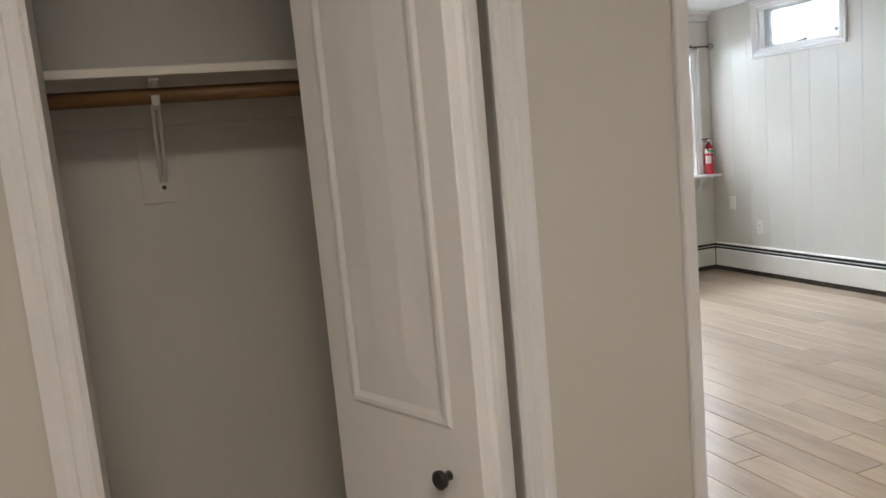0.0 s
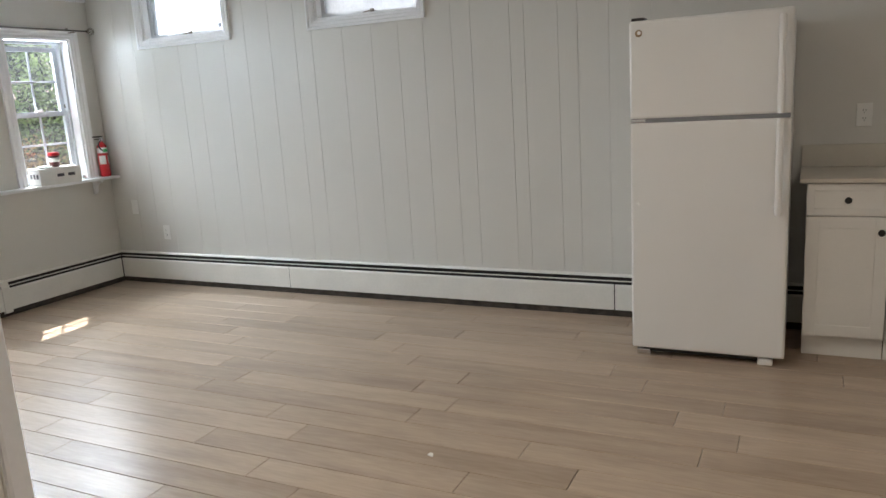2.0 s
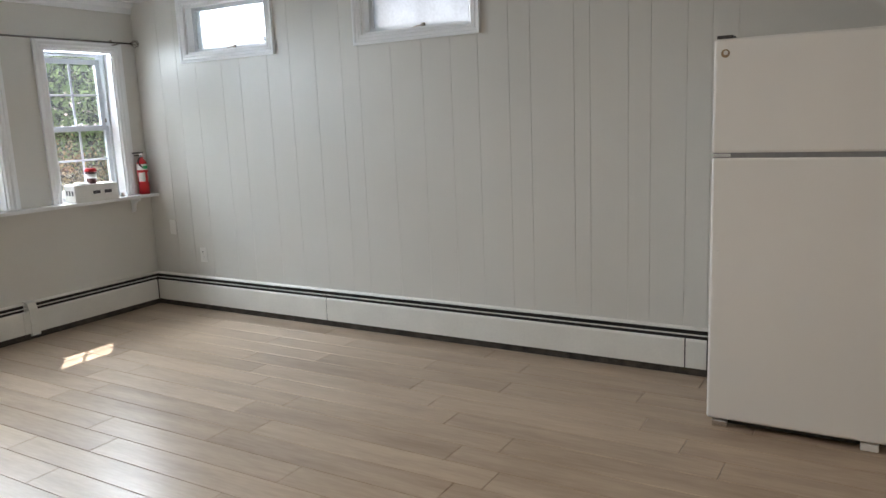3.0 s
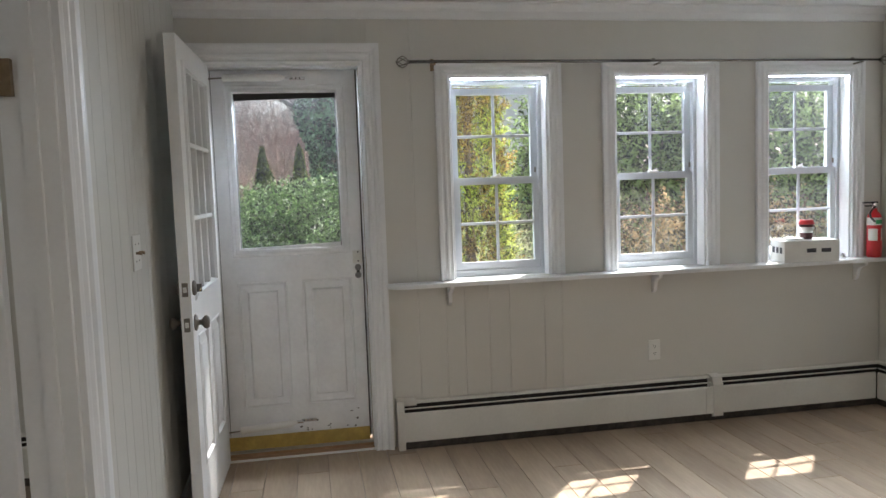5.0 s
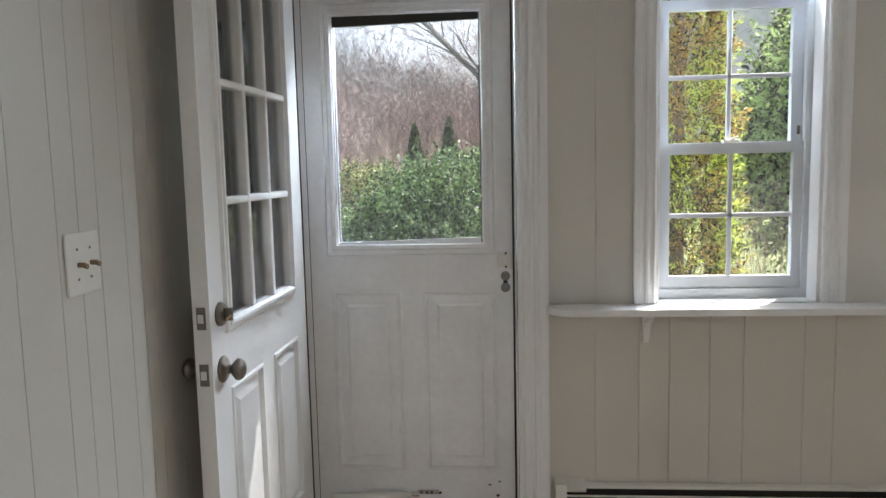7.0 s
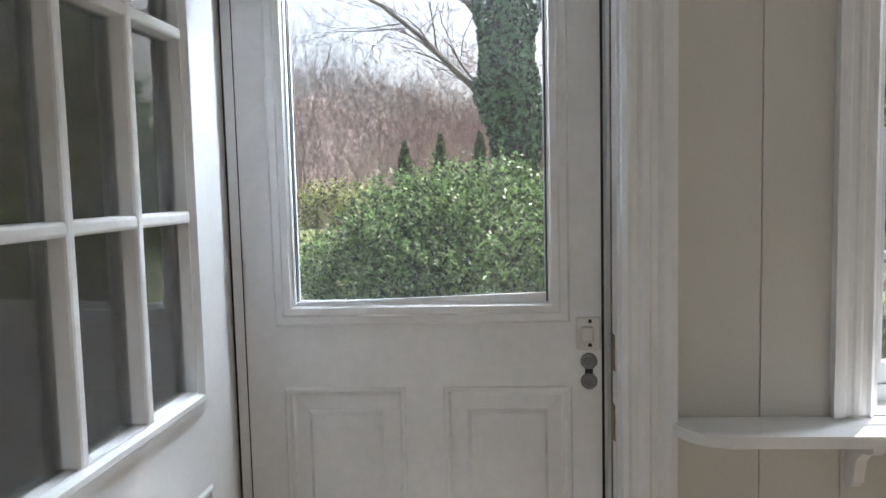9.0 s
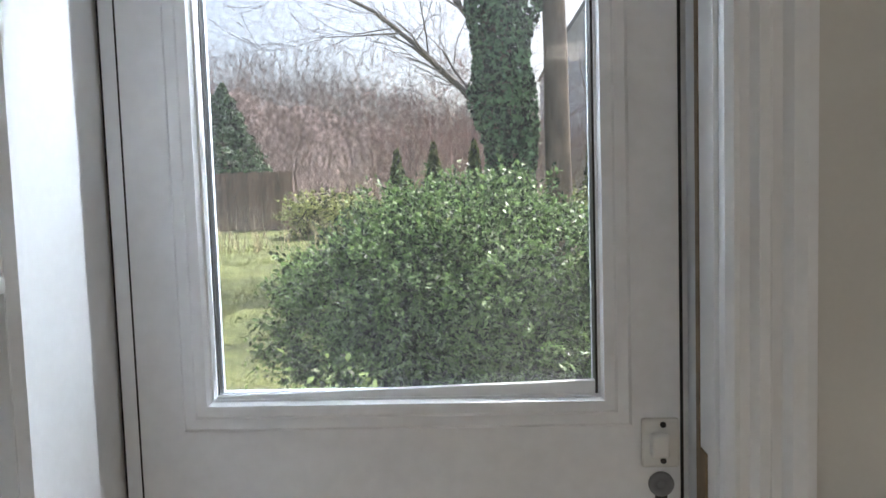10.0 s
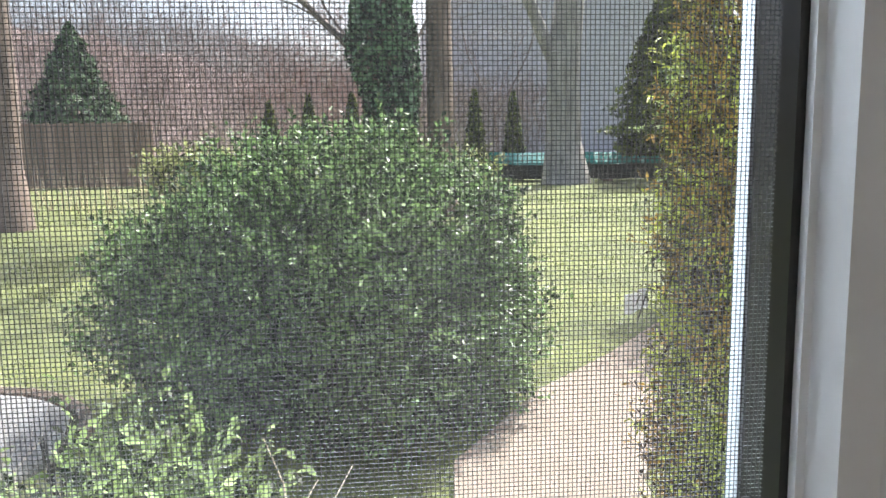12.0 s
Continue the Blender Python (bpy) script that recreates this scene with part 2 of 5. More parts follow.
def lathe(bm, profile, m=None, seg=20):
    """Turns (radius, height) pairs about z, then moves by m."""
    m = m or Matrix()
    rings = []
    for r, z in profile:
        rings.append([bm.verts.new(m @ Vector((r * math.cos(2 * math.pi * i / seg), r * math.sin(2 * math.pi * i / seg), z))) for i in range(seg)])
    for a, b in zip(rings, rings[1:]):
        for i in range(seg):
            f = bm.faces.new((a[i], a[(i + 1) % seg], b[(i + 1) % seg], b[i]))
            f.smooth = True
    bm.faces.new(rings[0][::-1])
    bm.faces.new(rings[-1])


def prism(bm, pts, place, a, b):
    """Extrudes the outline pts (u, v) from a to b; place(u, v, t) gives the corner."""
    rings = [[bm.verts.new(place(u, v, t)) for u, v in pts] for t in (a, b)]
    n = len(pts)
    for i in range(n):
        bm.faces.new((rings[0][i], rings[0][(i + 1) % n], rings[1][(i + 1) % n], rings[1][i]))
    bm.faces.new(rings[0][::-1])
    bm.faces.new(rings[1])


def part(name, bm, mat, parent=None, label=""):
    bmesh.ops.recalc_face_normals(bm, faces=bm.faces[:])
    me = bpy.data.meshes.new(name)
    bm.to_mesh(me)
    bm.free()
    me.materials.append(mat)
    ob = new(name, me)
    if parent is not None:
        ob.parent = parent
    if label:
        ob["label"] = label
    return ob


def raw(name, verts, faces, mat, parent=None):
    me = bpy.data.meshes.new(name)
    me.from_pydata(verts, [], faces)
    me.materials.append(mat)
    ob = new(name, me)
    if parent is not None:
        ob.parent = parent
    return ob


def thing(name, m, label, category, group="", kind=""):
    ob = new(name)
    ob.empty_display_size = 0.1
    ob.matrix_world = m if isinstance(m, Matrix) else Matrix.Translation(m)
    return tagged(ob, label, category, group, kind)


def structure(name, bm, mat, label, category):
    return tagged(part(name, bm, mat), label, category, kind="structure")


def cells(bm, axis, a0, a1, d0, d1, z0, z1, holes):
    """A wall slab along an axis with rectangular holes (a, b, z, z)."""
    us = sorted({a0, a1, *[v for h in holes for v in h[:2] if a0 < v < a1]})
    zs = sorted({z0, z1, *[v for h in holes for v in h[2:] if z0 < v < z1]})
    for u0, u1 in zip(us, us[1:]):
        run = None
        for v0, v1 in zip(zs, zs[1:]):
            mid = ((u0 + u1) / 2, (v0 + v1) / 2)
            solid = not any(h[0] < mid[0] < h[1] and h[2] < mid[1] < h[3] for h in holes)
            if solid:
                run = (run[0], v1) if run else (v0, v1)
            if run and (not solid or v1 == zs[-1]):
                p = (u0, d0, run[0], u1, d1, run[1]) if axis == "x" else (d0, u0, run[0], d1, u1, run[1])
                box(bm, *p)
                run = None


def boards(wall, axis, face, out, grooves, z0, z1, holes, mat=PAINT):
    """Panelling: one thin board between each two grooves, chamfered at the grooves. out: the way into the room (+1 or -1)."""
    t, c = 0.006, 0.0013
    for g0, g1 in zip(grooves, grooves[1:]):
        bm = bmesh.new()
        us = sorted({g0, g1, *[v for h in holes for v in h[:2] if g0 < v < g1]})
        for u0, u1 in zip(us, us[1:]):
            zs, run = sorted({z0, z1, *[v for h in holes for v in h[2:] if z0 < v < z1]}), None
            for v0, v1 in zip(zs, zs[1:]):
                mu, mz = (u0 + u1) / 2, (v0 + v1) / 2
                solid = not any(h[0] < mu < h[1] and h[2] < mz < h[3] for h in holes)
                if solid:
                    run = (run[0], v1) if run else (v0, v1)
                if run and (not solid or v1 == zs[-1]):
                    l, r = (c if u0 == g0 else 0), (c if u1 == g1 else 0)
                    e0, e1 = (0.0006 if u0 == g0 else 0), (0.0006 if u1 == g1 else 0)
                    out_line = [(u0 + e0, 0.0), (u0 + e0, t - c), (u0 + l, t), (u1 - r, t), (u1 - e1, t - c), (u1 - e1, 0.0)]
                    if axis == "x":
                        prism(bm, out_line, lambda u, v, h: (u, face + out * v, h), run[0], run[1])
                    else:
                        prism(bm, out_line, lambda u, v, h: (face + out * v, u, h), run[0], run[1])
                    run = None
        if bm.verts:
            part("board", bm, mat, wall)
        else:
            bm.free()


CASING = [(0.0, 0.0), (0.0, 0.012), (0.006, 0.016), (0.012, 0.012), (0.02, 0.012), (0.026, 0.017), (0.034, 0.017), (0.038, 0.013), (0.046, 0.013), (0.052, 0.019), (0.062, 0.021), (0.07, 0.021), (0.07, 0.0)]


def casing(bm, axis, face, out, a0, a1, z0, z1, width=0.07, sill=False, depth=1.0):
    """A moulded frame round an opening; the profile grows outwards, with mitred corners at the top."""
    s = width / 0.07
    pr = [(u * s, v * depth) for u, v in CASING]

    def at(a, z, v):
        return (a, face + out * v, z) if axis == "x" else (face + out * v, a, z)

    corners = [(a0, z0, -1, 0), (a0, z1, -1, 1), (a1, z1, 1, 1), (a1, z0, 1, 0)]
    if sill:
        corners = [(a0, z0, -1, -1), (a0, z1, -1, 1), (a1, z1, 1, 1), (a1, z0, 1, -1), (a0, z0, -1, -1)]
    rings = [[bm.verts.new(at(a + da * u, z + dz * u, v)) for u, v in pr] for a, z, da, dz in corners]
    n = len(pr)
    for r0, r1 in zip(rings, rings[1:]):
        for i in range(n):
            bm.faces.new((r0[i], r0[(i + 1) % n], r1[(i + 1) % n], r1[i]))
    if not sill:
        bm.faces.new(rings[0])
        bm.faces.new(rings[-1][::-1])


# ---- the plan ----
YN, XE, XW, YC, XC = 5.30, 5.14, 1.15, 1.20, 1.43
ZC = 2.35
X0, Y0 = -1.6, -1.5
WIN = [(2.525, 3.07), (3.455, 4.0), (4.385, 4.93)]
WZ0, WZ1 = 0.895, 1.978
SIDE_WIN = (-0.52, 0.025)
DOOR = (1.262, 2.066, 0.0, 2.045)
TRANSOMS = [(3.90, 4.70), (2.32, 3.10)]
TZ0, TZ1 = 1.925, 2.275

# floor slab and ceiling
bm = bmesh.new()
box(bm, X0, Y0, -0.06, XE + 0.12, YN + 0.17, -0.012)
floor = structure("floor", bm, JOINT, "pale greige oak laminate plank floor", "floor")
bm = bmesh.new()
box(bm, X0 - 0.15, Y0 - 0.15, ZC, XE + 0.15, YN + 0.17, ZC + 0.12)
structure("ceiling", bm, CEILING, "smooth white painted ceiling", "ceiling")
bm = bmesh.new()
box(bm, XW, 3.26, 2.268, XE - 0.007, 3.37, ZC)
box(bm, XW, 3.25, 2.262, XE - 0.007, 3.262, 2.285)
box(bm, XW, 3.368, 2.262, XE - 0.007, 3.38, 2.285)
structure("ceiling_beam", bm, TRIM, "low white boxed beam crossing the ceiling", "beam")

# north wall
holes_n = [(*DOOR[:2], -0.1, DOOR[3]), *[(a, b, WZ0, WZ1) for a, b in WIN], (*SIDE_WIN, WZ0, WZ1)]
bm = bmesh.new()
cells(bm, "x", X0 - 0.15, XE + 0.15, YN, YN + 0.17, -0.1, ZC, holes_n)
wall_n = structure("wall_north", bm, PAINT, "white painted wall with door and sash windows", "wall")
grooves_n = [2.10, 2.322, 2.472, 2.575, 2.712, 2.826, 3.026, 3.128, XE - 0.008]
boards(wall_n, "x", YN, -1, grooves_n, 0.0, 0.885, holes_n)
boards(wall_n, "x", YN, -1, [2.10, 2.322, XE - 0.008], 0.8852, ZC - 0.005, holes_n)
bm = bmesh.new()
box(bm, XW, YN - 0.006, DOOR[3], 2.0995, YN, ZC - 0.005)
part("wall_skin", bm, PAINT, wall_n)
# east wall
holes_e = [(a, b, TZ0, TZ1) for a, b in TRANSOMS]
bm = bmesh.new()
cells(bm, "y", Y0, YN, XE, XE + 0.15, -0.1, ZC, holes_e)
wall_e = structure("wall_east", bm, PAINT, "long white vertical plank panelled wall with two high windows", "wall")
grooves_e = [0.86, 0.98, 1.10, 1.282, 1.40, 1.609, 1.70, 1.956, 2.089, 2.286, 2.468, 2.669, 2.895, 3.142, 3.282, 3.497, 3.719, 3.924, 4.188, 4.368, 4.633, 4.83, 5.017, YN - 0.008]
boards(wall_e, "y", XE, -1, grooves_e, 0.0, ZC - 0.005, holes_e)
bm = bmesh.new()
box(bm, XE - 0.006, Y0, 0, XE, 0.858, ZC - 0.005)
part("wall_skin", bm, PAINT, wall_e)
# west wall with its doorway
WD = (2.55, 3.425)
bm = bmesh.new()
cells(bm, "y", 1.95, YN, XW - 0.13, XW, -0.1, ZC, [(*WD, -0.2, 2.04)])
wall_w = structure("wall_west", bm, PAINT, "white plank wall with a doorway to the next room", "wall")
grooves_w = [3.56, 3.60, 3.717, 3.845, 3.946, 4.076, 4.15, 4.225, 4.335, 4.40, 4.46, 4.565, 4.70, 4.80, 4.95, 5.10, YN - 0.008]
boards(wall_w, "y", XW, 1, grooves_w, 0.0, ZC - 0.005, [])
# closet block
CO = (0.062, 0.924, 0.0, 2.03)
bm = bmesh.new()
cells(bm, "x", X0, XC, YC, YC + 0.1, -0.1, ZC, [(CO[0], CO[1], -0.2, CO[3])])
wall_c = structure("wall_closet", bm, PAINT, "off-white plank wall beside a closet opening", "wall")
boards(wall_c, "x", YC, -1, [1.004, 1.40, XC], 0.0, ZC - 0.005, [])
for nm, a, b in (("wall_closet_east", (XC - 0.1, YC + 0.1), (XC, 1.85)), ("wall_closet_back", (X0, 1.85), (XC, 1.95)), ("wall_closet_west", (-0.35, YC + 0.1), (-0.25, 1.85))):
    bm = bmesh.new()
    box(bm, *a, -0.1, *b, ZC)
    structure(nm, bm, PAINT, "plain off-white closet wall", "wall")
bm = bmesh.new()
box(bm, X0 - 0.15, Y0 - 0.15, -0.1, X0, YN, ZC)
structure("wall_far_west", bm, PAINT, "plain white wall of the next room", "wall")
bm = bmesh.new()
box(bm, X0, Y0 - 0.15, -0.1, XE + 0.15, Y0, ZC)
structure("wall_south", bm, PAINT, "plain white wall behind the kitchen", "wall")

# trim: crown, casings, corner bead
bm = bmesh.new()
prism(bm, [(0, 0), (0.05, 0), (0.05, -0.012), (0.035, -0.03), (0.018, -0.04), (0.014, -0.075), (0, -0.08)], lambda u, v, t: (t, YN - 0.006 - u, ZC + v), XW, XE - 0.008)
structure("crown_trim", bm, TRIM, "white crown moulding above the windows", "trim")
bm = bmesh.new()
prism(bm, [(-0.026, -0.014), (-0.022, -0.018), (0.008, -0.018), (0.014, -0.010), (0.014, 0.02), (0.0, 0.02), (0.0, -0.006), (-0.026, -0.006)], lambda u, v, t: (XC + u, YC + v, t), 0, ZC)
structure("corner_trim", bm, TRIM, "narrow white corner bead on the wall end", "trim")
bm = bmesh.new()
casing(bm, "x", YC, -1, CO[0], CO[1], 0, CO[3], 0.075)
structure("closet_trim", bm, TRIM, "moulded white casing round the closet opening", "trim")
bm = bmesh.new()
casing(bm, "x", YN - 0.006, -1, DOOR[0] + 0.004, DOOR[1] - 0.004, 0, DOOR[3], 0.098, depth=1.8)
structure("door_trim", bm, TRIM, "fluted white casing round the back door", "trim")
bm = bmesh.new()
casing(bm, "y", XW, 1, WD[0], WD[1], 0, 2.04, 0.13, depth=1.7)
structure("doorway_trim", bm, TRIM, "wide moulded white doorway casing", "trim")
bm = bmesh.new()
for y0, y1 in ((WD[1] - 0.018, WD[1]), (WD[0], WD[0] + 0.018)):
    box(bm, XW - 0.13, y0, 0, XW + 0.002, y1, 2.04)
box(bm, XW - 0.075, WD[1] - 0.032, 0, XW - 0.04, WD[1] - 0.018, 2.03)
structure("doorway_jamb", bm, TRIM, "white doorway jamb with a door stop", "trim")
bm = bmesh.new()
prism(bm, [(0, 0), (0.014, 0), (0.014, 0.075), (0.006, 0.09), (0, 0.09)], lambda u, v, t: (XW + 0.006 + u, t, v), 3.56, 5.18)
structure("baseboard", bm, TRIM, "white painted baseboard", "baseboard")
# ---- windows ----


def sash(win, x0, x1, z0, z1, y, rail):
    """One vinyl sash with its muntins and pane, as parts of a window."""
    s, d = 0.036, 0.014
    bm = bmesh.new()
    box(bm, x0, y - d, z0, x0 + s, y + d, z1)
    box(bm, x1 - s, y - d, z0, x1, y + d, z1)
    box(bm, x0 + s, y - d + 0.001, z0, x1 - s, y + d - 0.001, z0 + rail)
    box(bm, x0 + s, y - d + 0.001, z1 - s, x1 - s, y + d - 0.001, z1)
    frame_ob = part("sash", bm, VINYL, win)
    xm, zm = (x0 + x1) / 2, (z0 + rail + z1 - s) / 2
    for a, b, c, e in ((xm - 0.008, xm + 0.008, z0 + rail, z1 - s), (x0 + s, x1 - s, zm - 0.008, zm + 0.008)):
        bm = rbox(a, y - 0.006, c, b, y + 0.004 + (0.001 if b - a > 0.1 else 0), e, 0.002, 1)
        part("muntin", bm, VINYL, frame_ob)
    bm = bmesh.new()
    box(bm, x0 + s - 0.004, y - 0.0015, z0 + rail - 0.004, x1 - s + 0.004, y + 0.0015, z1 - s + 0.004)
    pane = part("pane", bm, GLASS, frame_ob)
    pane.visible_shadow = False
    return frame_ob


def sash_window(name, a, b):
    win = thing(name, (0, 0, 0), "white vinyl double-hung window with four-pane sashes", "window", "row of sash windows", "structure")
    bm = bmesh.new()
    casing(bm, "x", YN - 0.006, -1, a, b, WZ0, WZ1, 0.075)
    part("casing", bm, TRIM, win)
    bm = bmesh.new()
    t = 0.012
    box(bm, a, YN - 0.006, WZ0, a + t, YN + 0.075, WZ1)
    box(bm, b - t, YN - 0.006, WZ0, b, YN + 0.075, WZ1)
    box(bm, a + t, YN - 0.006, WZ1 - t, b - t, YN + 0.075, WZ1)
    part("jamb_liner", bm, TRIM, win)
    bm = bmesh.new()
    f = 0.026
    box(bm, a, YN + 0.075, WZ0, a + f, YN + 0.16, WZ1)
    box(bm, b - f, YN + 0.075, WZ0, b, YN + 0.16, WZ1)
    box(bm, a + f, YN + 0.075, WZ1 - 0.03, b - f, YN + 0.16, WZ1)
    box(bm, a + f, YN + 0.075, WZ0, b - f, YN + 0.16, WZ0 + 0.035)
    box(bm, a + f, YN + 0.072, WZ0 + 0.035, a + f + 0.008, YN + 0.082, WZ1 - 0.03)
    box(bm, b - f - 0.008, YN + 0.072, WZ0 + 0.035, b - f, YN + 0.082, WZ1 - 0.03)
    part("vinyl_frame", bm, VINYL, win)
    bm = bmesh.new()
    for zz in (WZ1 - 0.032, WZ1 - 0.045):
        box(bm, a + f, YN + 0.078, zz - 0.004, b - f, YN + 0.09, zz)
    part("head_stop", bm, VINYL, win)
    low = sash(win, a + f + 0.002, b - f - 0.002, WZ0 + 0.036, 1.436, YN + 0.098, 0.042)
    sash(win, a + f + 0.002, b - f - 0.002, 1.404, WZ1 - 0.05, YN + 0.132, 0.036)
    xm = (a + b) / 2
    bm = rbox(xm - 0.028, YN + 0.083, 1.436, xm + 0.028, YN + 0.11, 1.448, 0.003)
    tube(bm, (xm, YN + 0.092, 1.448), (xm + 0.02, YN + 0.082, 1.458), 0.005, 0.004, 8)
    part("sash_lock", bm, PLASTIC, low)
    bm = rbox(b - f - 0.03, YN + 0.08, 1.46, b - f - 0.02, YN + 0.088, 1.49, 0.002)
    part("tilt_latch", bm, NICKEL, low)
    return win


for i, (a, b) in enumerate(WIN + [SIDE_WIN]):
    sash_window("window_%d" % (i + 1), a, b)


def transom(name, a, b):
    win = thing(name, (0, 0, 0), "small high hopper window with frosted film and white frame", "window", "high windows", "structure")
    bm = bmesh.new()
    casing(bm, "y", XE - 0.006, -1, a, b, TZ0, TZ1, 0.06, sill=True)
    part("casing", bm, TRIM, win)
    bm = bmesh.new()
    for p in ((a, a + 0.02, TZ0, TZ1), (b - 0.02, b, TZ0, TZ1), (a + 0.02, b - 0.02, TZ0, TZ0 + 0.014), (a + 0.02, b - 0.02, TZ1 - 0.02, TZ1)):
        box(bm, XE - 0.004, p[0], p[2], XE + 0.14, p[1], p[3])
    part("jamb", bm, TRIM, win)
    bm = bmesh.new()
    for p in ((a + 0.02, a + 0.05, TZ0 + 0.014, TZ1 - 0.02), (b - 0.05, b - 0.02, TZ0 + 0.014, TZ1 - 0.02), (a + 0.05, b - 0.05, TZ0 + 0.014, TZ0 + 0.04), (a + 0.05, b - 0.05, TZ1 - 0.045, TZ1 - 0.02)):
        box(bm, XE + 0.05, p[0], p[2], XE + 0.085, p[1], p[3])
    hopper = part("hopper_sash", bm, VINYL, win)
    bm = bmesh.new()
    box(bm, XE + 0.064, a + 0.048, TZ0 + 0.038, XE + 0.068, b - 0.048, TZ1 - 0.043)
    pane = part("pane", bm, FROST, hopper, "frosted pane glowing with daylight")
    pane.visible_shadow = False
    ym = (a + b) / 2
    bm = bmesh.new()
    tube(bm, (XE + 0.045, ym - 0.03, TZ0 + 0.03), (XE + 0.03, ym + 0.03, TZ0 + 0.02), 0.004, 0.004, 8)
    box(bm, XE + 0.035, ym - 0.045, TZ0 + 0.02, XE + 0.05, ym - 0.025, TZ0 + 0.04)
    part("latch", bm, NICKEL, hopper)
    if a > 3.5:
        bm = rbox(XE + 0.058, a + 0.062, TZ0 + 0.045, XE + 0.063, a + 0.105, TZ0 + 0.075, 0.001, 1)
        part("sticker", bm, INK, hopper, "small dark printed sticker")


transom("window_5", *TRANSOMS[0])
transom("window_6", *TRANSOMS[1])

# ---- doors ----


STORM_PANEL = [(0.0, 0.0), (0.004, 0.004), (0.010, 0.004), (0.015, -0.010), (0.022, -0.010), (0.046, -0.006), (0.050, -0.006), (0.058, 0.003)]


def raised_panel(bm, axis_map, u0, u1, z0, z1, depth, bevel=0.035, lift=0.004, steps=None):
    """A sunk panel with a sloped border and a raised middle; axis_map(u, d, z), d out of the face."""
    rects = [(0.0, 0.0), (0.006, 0.004), (0.012, 0.004), (0.018, -depth), (0.026, -depth), (bevel + 0.018, lift - 0.002)]
    rings = []
    for inset, d in steps or rects:
        rings.append([bm.verts.new(axis_map(u, d, z)) for u, z in ((u0 + inset, z0 + inset), (u1 - inset, z0 + inset), (u1 - inset, z1 - inset), (u0 + inset, z1 - inset))])
    for r0, r1 in zip(rings, rings[1:]):
        for i in range(4):
            bm.faces.new((r0[i], r0[(i + 1) % 4], r1[(i + 1) % 4], r1[i]))
    bm.faces.new(rings[-1])


def ring_frame(bm, u0, u1, z0, z1, w, d0, d1):
    """A rectangular frame in a local door: u along the leaf, d through it."""
    box(bm, u0, d0, z0, u0 + w, d1, z1)
    box(bm, u1 - w, d0, z0, u1, d1, z1)
    box(bm, u0 + w, d0, z0, u1 - w, d1, z0 + w)
    box(bm, u0 + w, d0, z1 - w, u1 - w, d1, z1)


def leaf(bm, width, z0, z1, t, holes):
    """A door leaf in x 0..width, y 0..t, with holes right through it."""
    cells(bm, "x", 0.0, width, 0.0, t, z0, z1, holes)


def bevel_frame(bm, u0, u1, z0, z1, w, y, out, h):
    """A sloped glazing bead round an opening, lying on the face y and standing h out of it."""
    rects = [(-w, 0.0), (-w + 0.006, h * 0.7), (-w * 0.55, h * 0.7), (-w * 0.45, h), (-0.006, h), (0.0, -0.012)]
    rings = [[bm.verts.new((u, y + out * d, z)) for u, z in ((u0 + i, z0 + i), (u1 - i, z0 + i), (u1 - i, z1 - i), (u0 + i, z1 - i))] for i, d in rects]
    for r0, r1 in zip(rings, rings[1:]):
        for i in range(4):
            bm.faces.new((r0[i], r0[(i + 1) % 4], r1[(i + 1) % 4], r1[i]))


def knob(parent, x, y, z, out, name="door_knob"):
    bm = bmesh.new()
    m = Matrix.Translation((x, y, z)) @ Matrix.Rotation(radians(-90 * out), 4, "X")
    lathe(bm, [(0.034, 0), (0.035, 0.004), (0.028, 0.009), (0.013, 0.012), (0.011, 0.024), (0.018, 0.030), (0.027, 0.038), (0.028, 0.046), (0.022, 0.055), (0.008, 0.058)], m, 24)
    return part(name, bm, NICKEL, parent, "satin nickel round knob")


# open inner door, nine panes over two panels; local x runs from the hinge to the latch edge
OD_W, OD_T, OD_H = 0.797, 0.044, 2.02
hinge, latch_edge = Vector((1.264, 5.268, 0.012)), Vector((1.241, 4.471, 0.012))
turn = math.degrees(math.atan2(latch_edge.y - hinge.y, latch_edge.x - hinge.x))
inner = thing("door_1", pose(*hinge, 0, 0, turn), "open white back door with nine panes and two panels", "door", kind="structure")
G = (0.149, 0.676, 0.985, 1.900)
P1, P2 = (0.105, 0.350, 0.245, 0.805), (0.445, 0.690, 0.245, 0.805)
bm = bmesh.new()
leaf(bm, OD_W, 0.0, OD_H, OD_T, [G, P1, P2])
part("door_leaf", bm, DOOR_PAINT, inner)
for p in (P1, P2):
    bm = bmesh.new()
    raised_panel(bm, lambda u, d, z: (u, OD_T + d, z), *p, 0.010)
    raised_panel(bm, lambda u, d, z: (u, -d, z), *p, 0.010)
    part("panel", bm, DOOR_PAINT, inner)
for y, out in ((OD_T, 1), (0.0, -1)):
    bm = bmesh.new()
    bevel_frame(bm, G[0], G[1], G[2], G[3], 0.034, y, out, 0.013)
    part("glazing_bead", bm, DOOR_PAINT, inner)
gw, gh = (G[1] - G[0]) / 3, (G[3] - G[2]) / 3
for i in (1, 2):
    part("muntin", rbox(G[0] + i * gw - 0.010, 0.006, G[2], G[0] + i * gw + 0.010, OD_T + 0.006, G[3], 0.005), DOOR_PAINT, inner)
    part("muntin", rbox(G[0], 0.007, G[2] + i * gh - 0.010, G[1], OD_T + 0.005, G[2] + i * gh + 0.010, 0.005), DOOR_PAINT, inner)
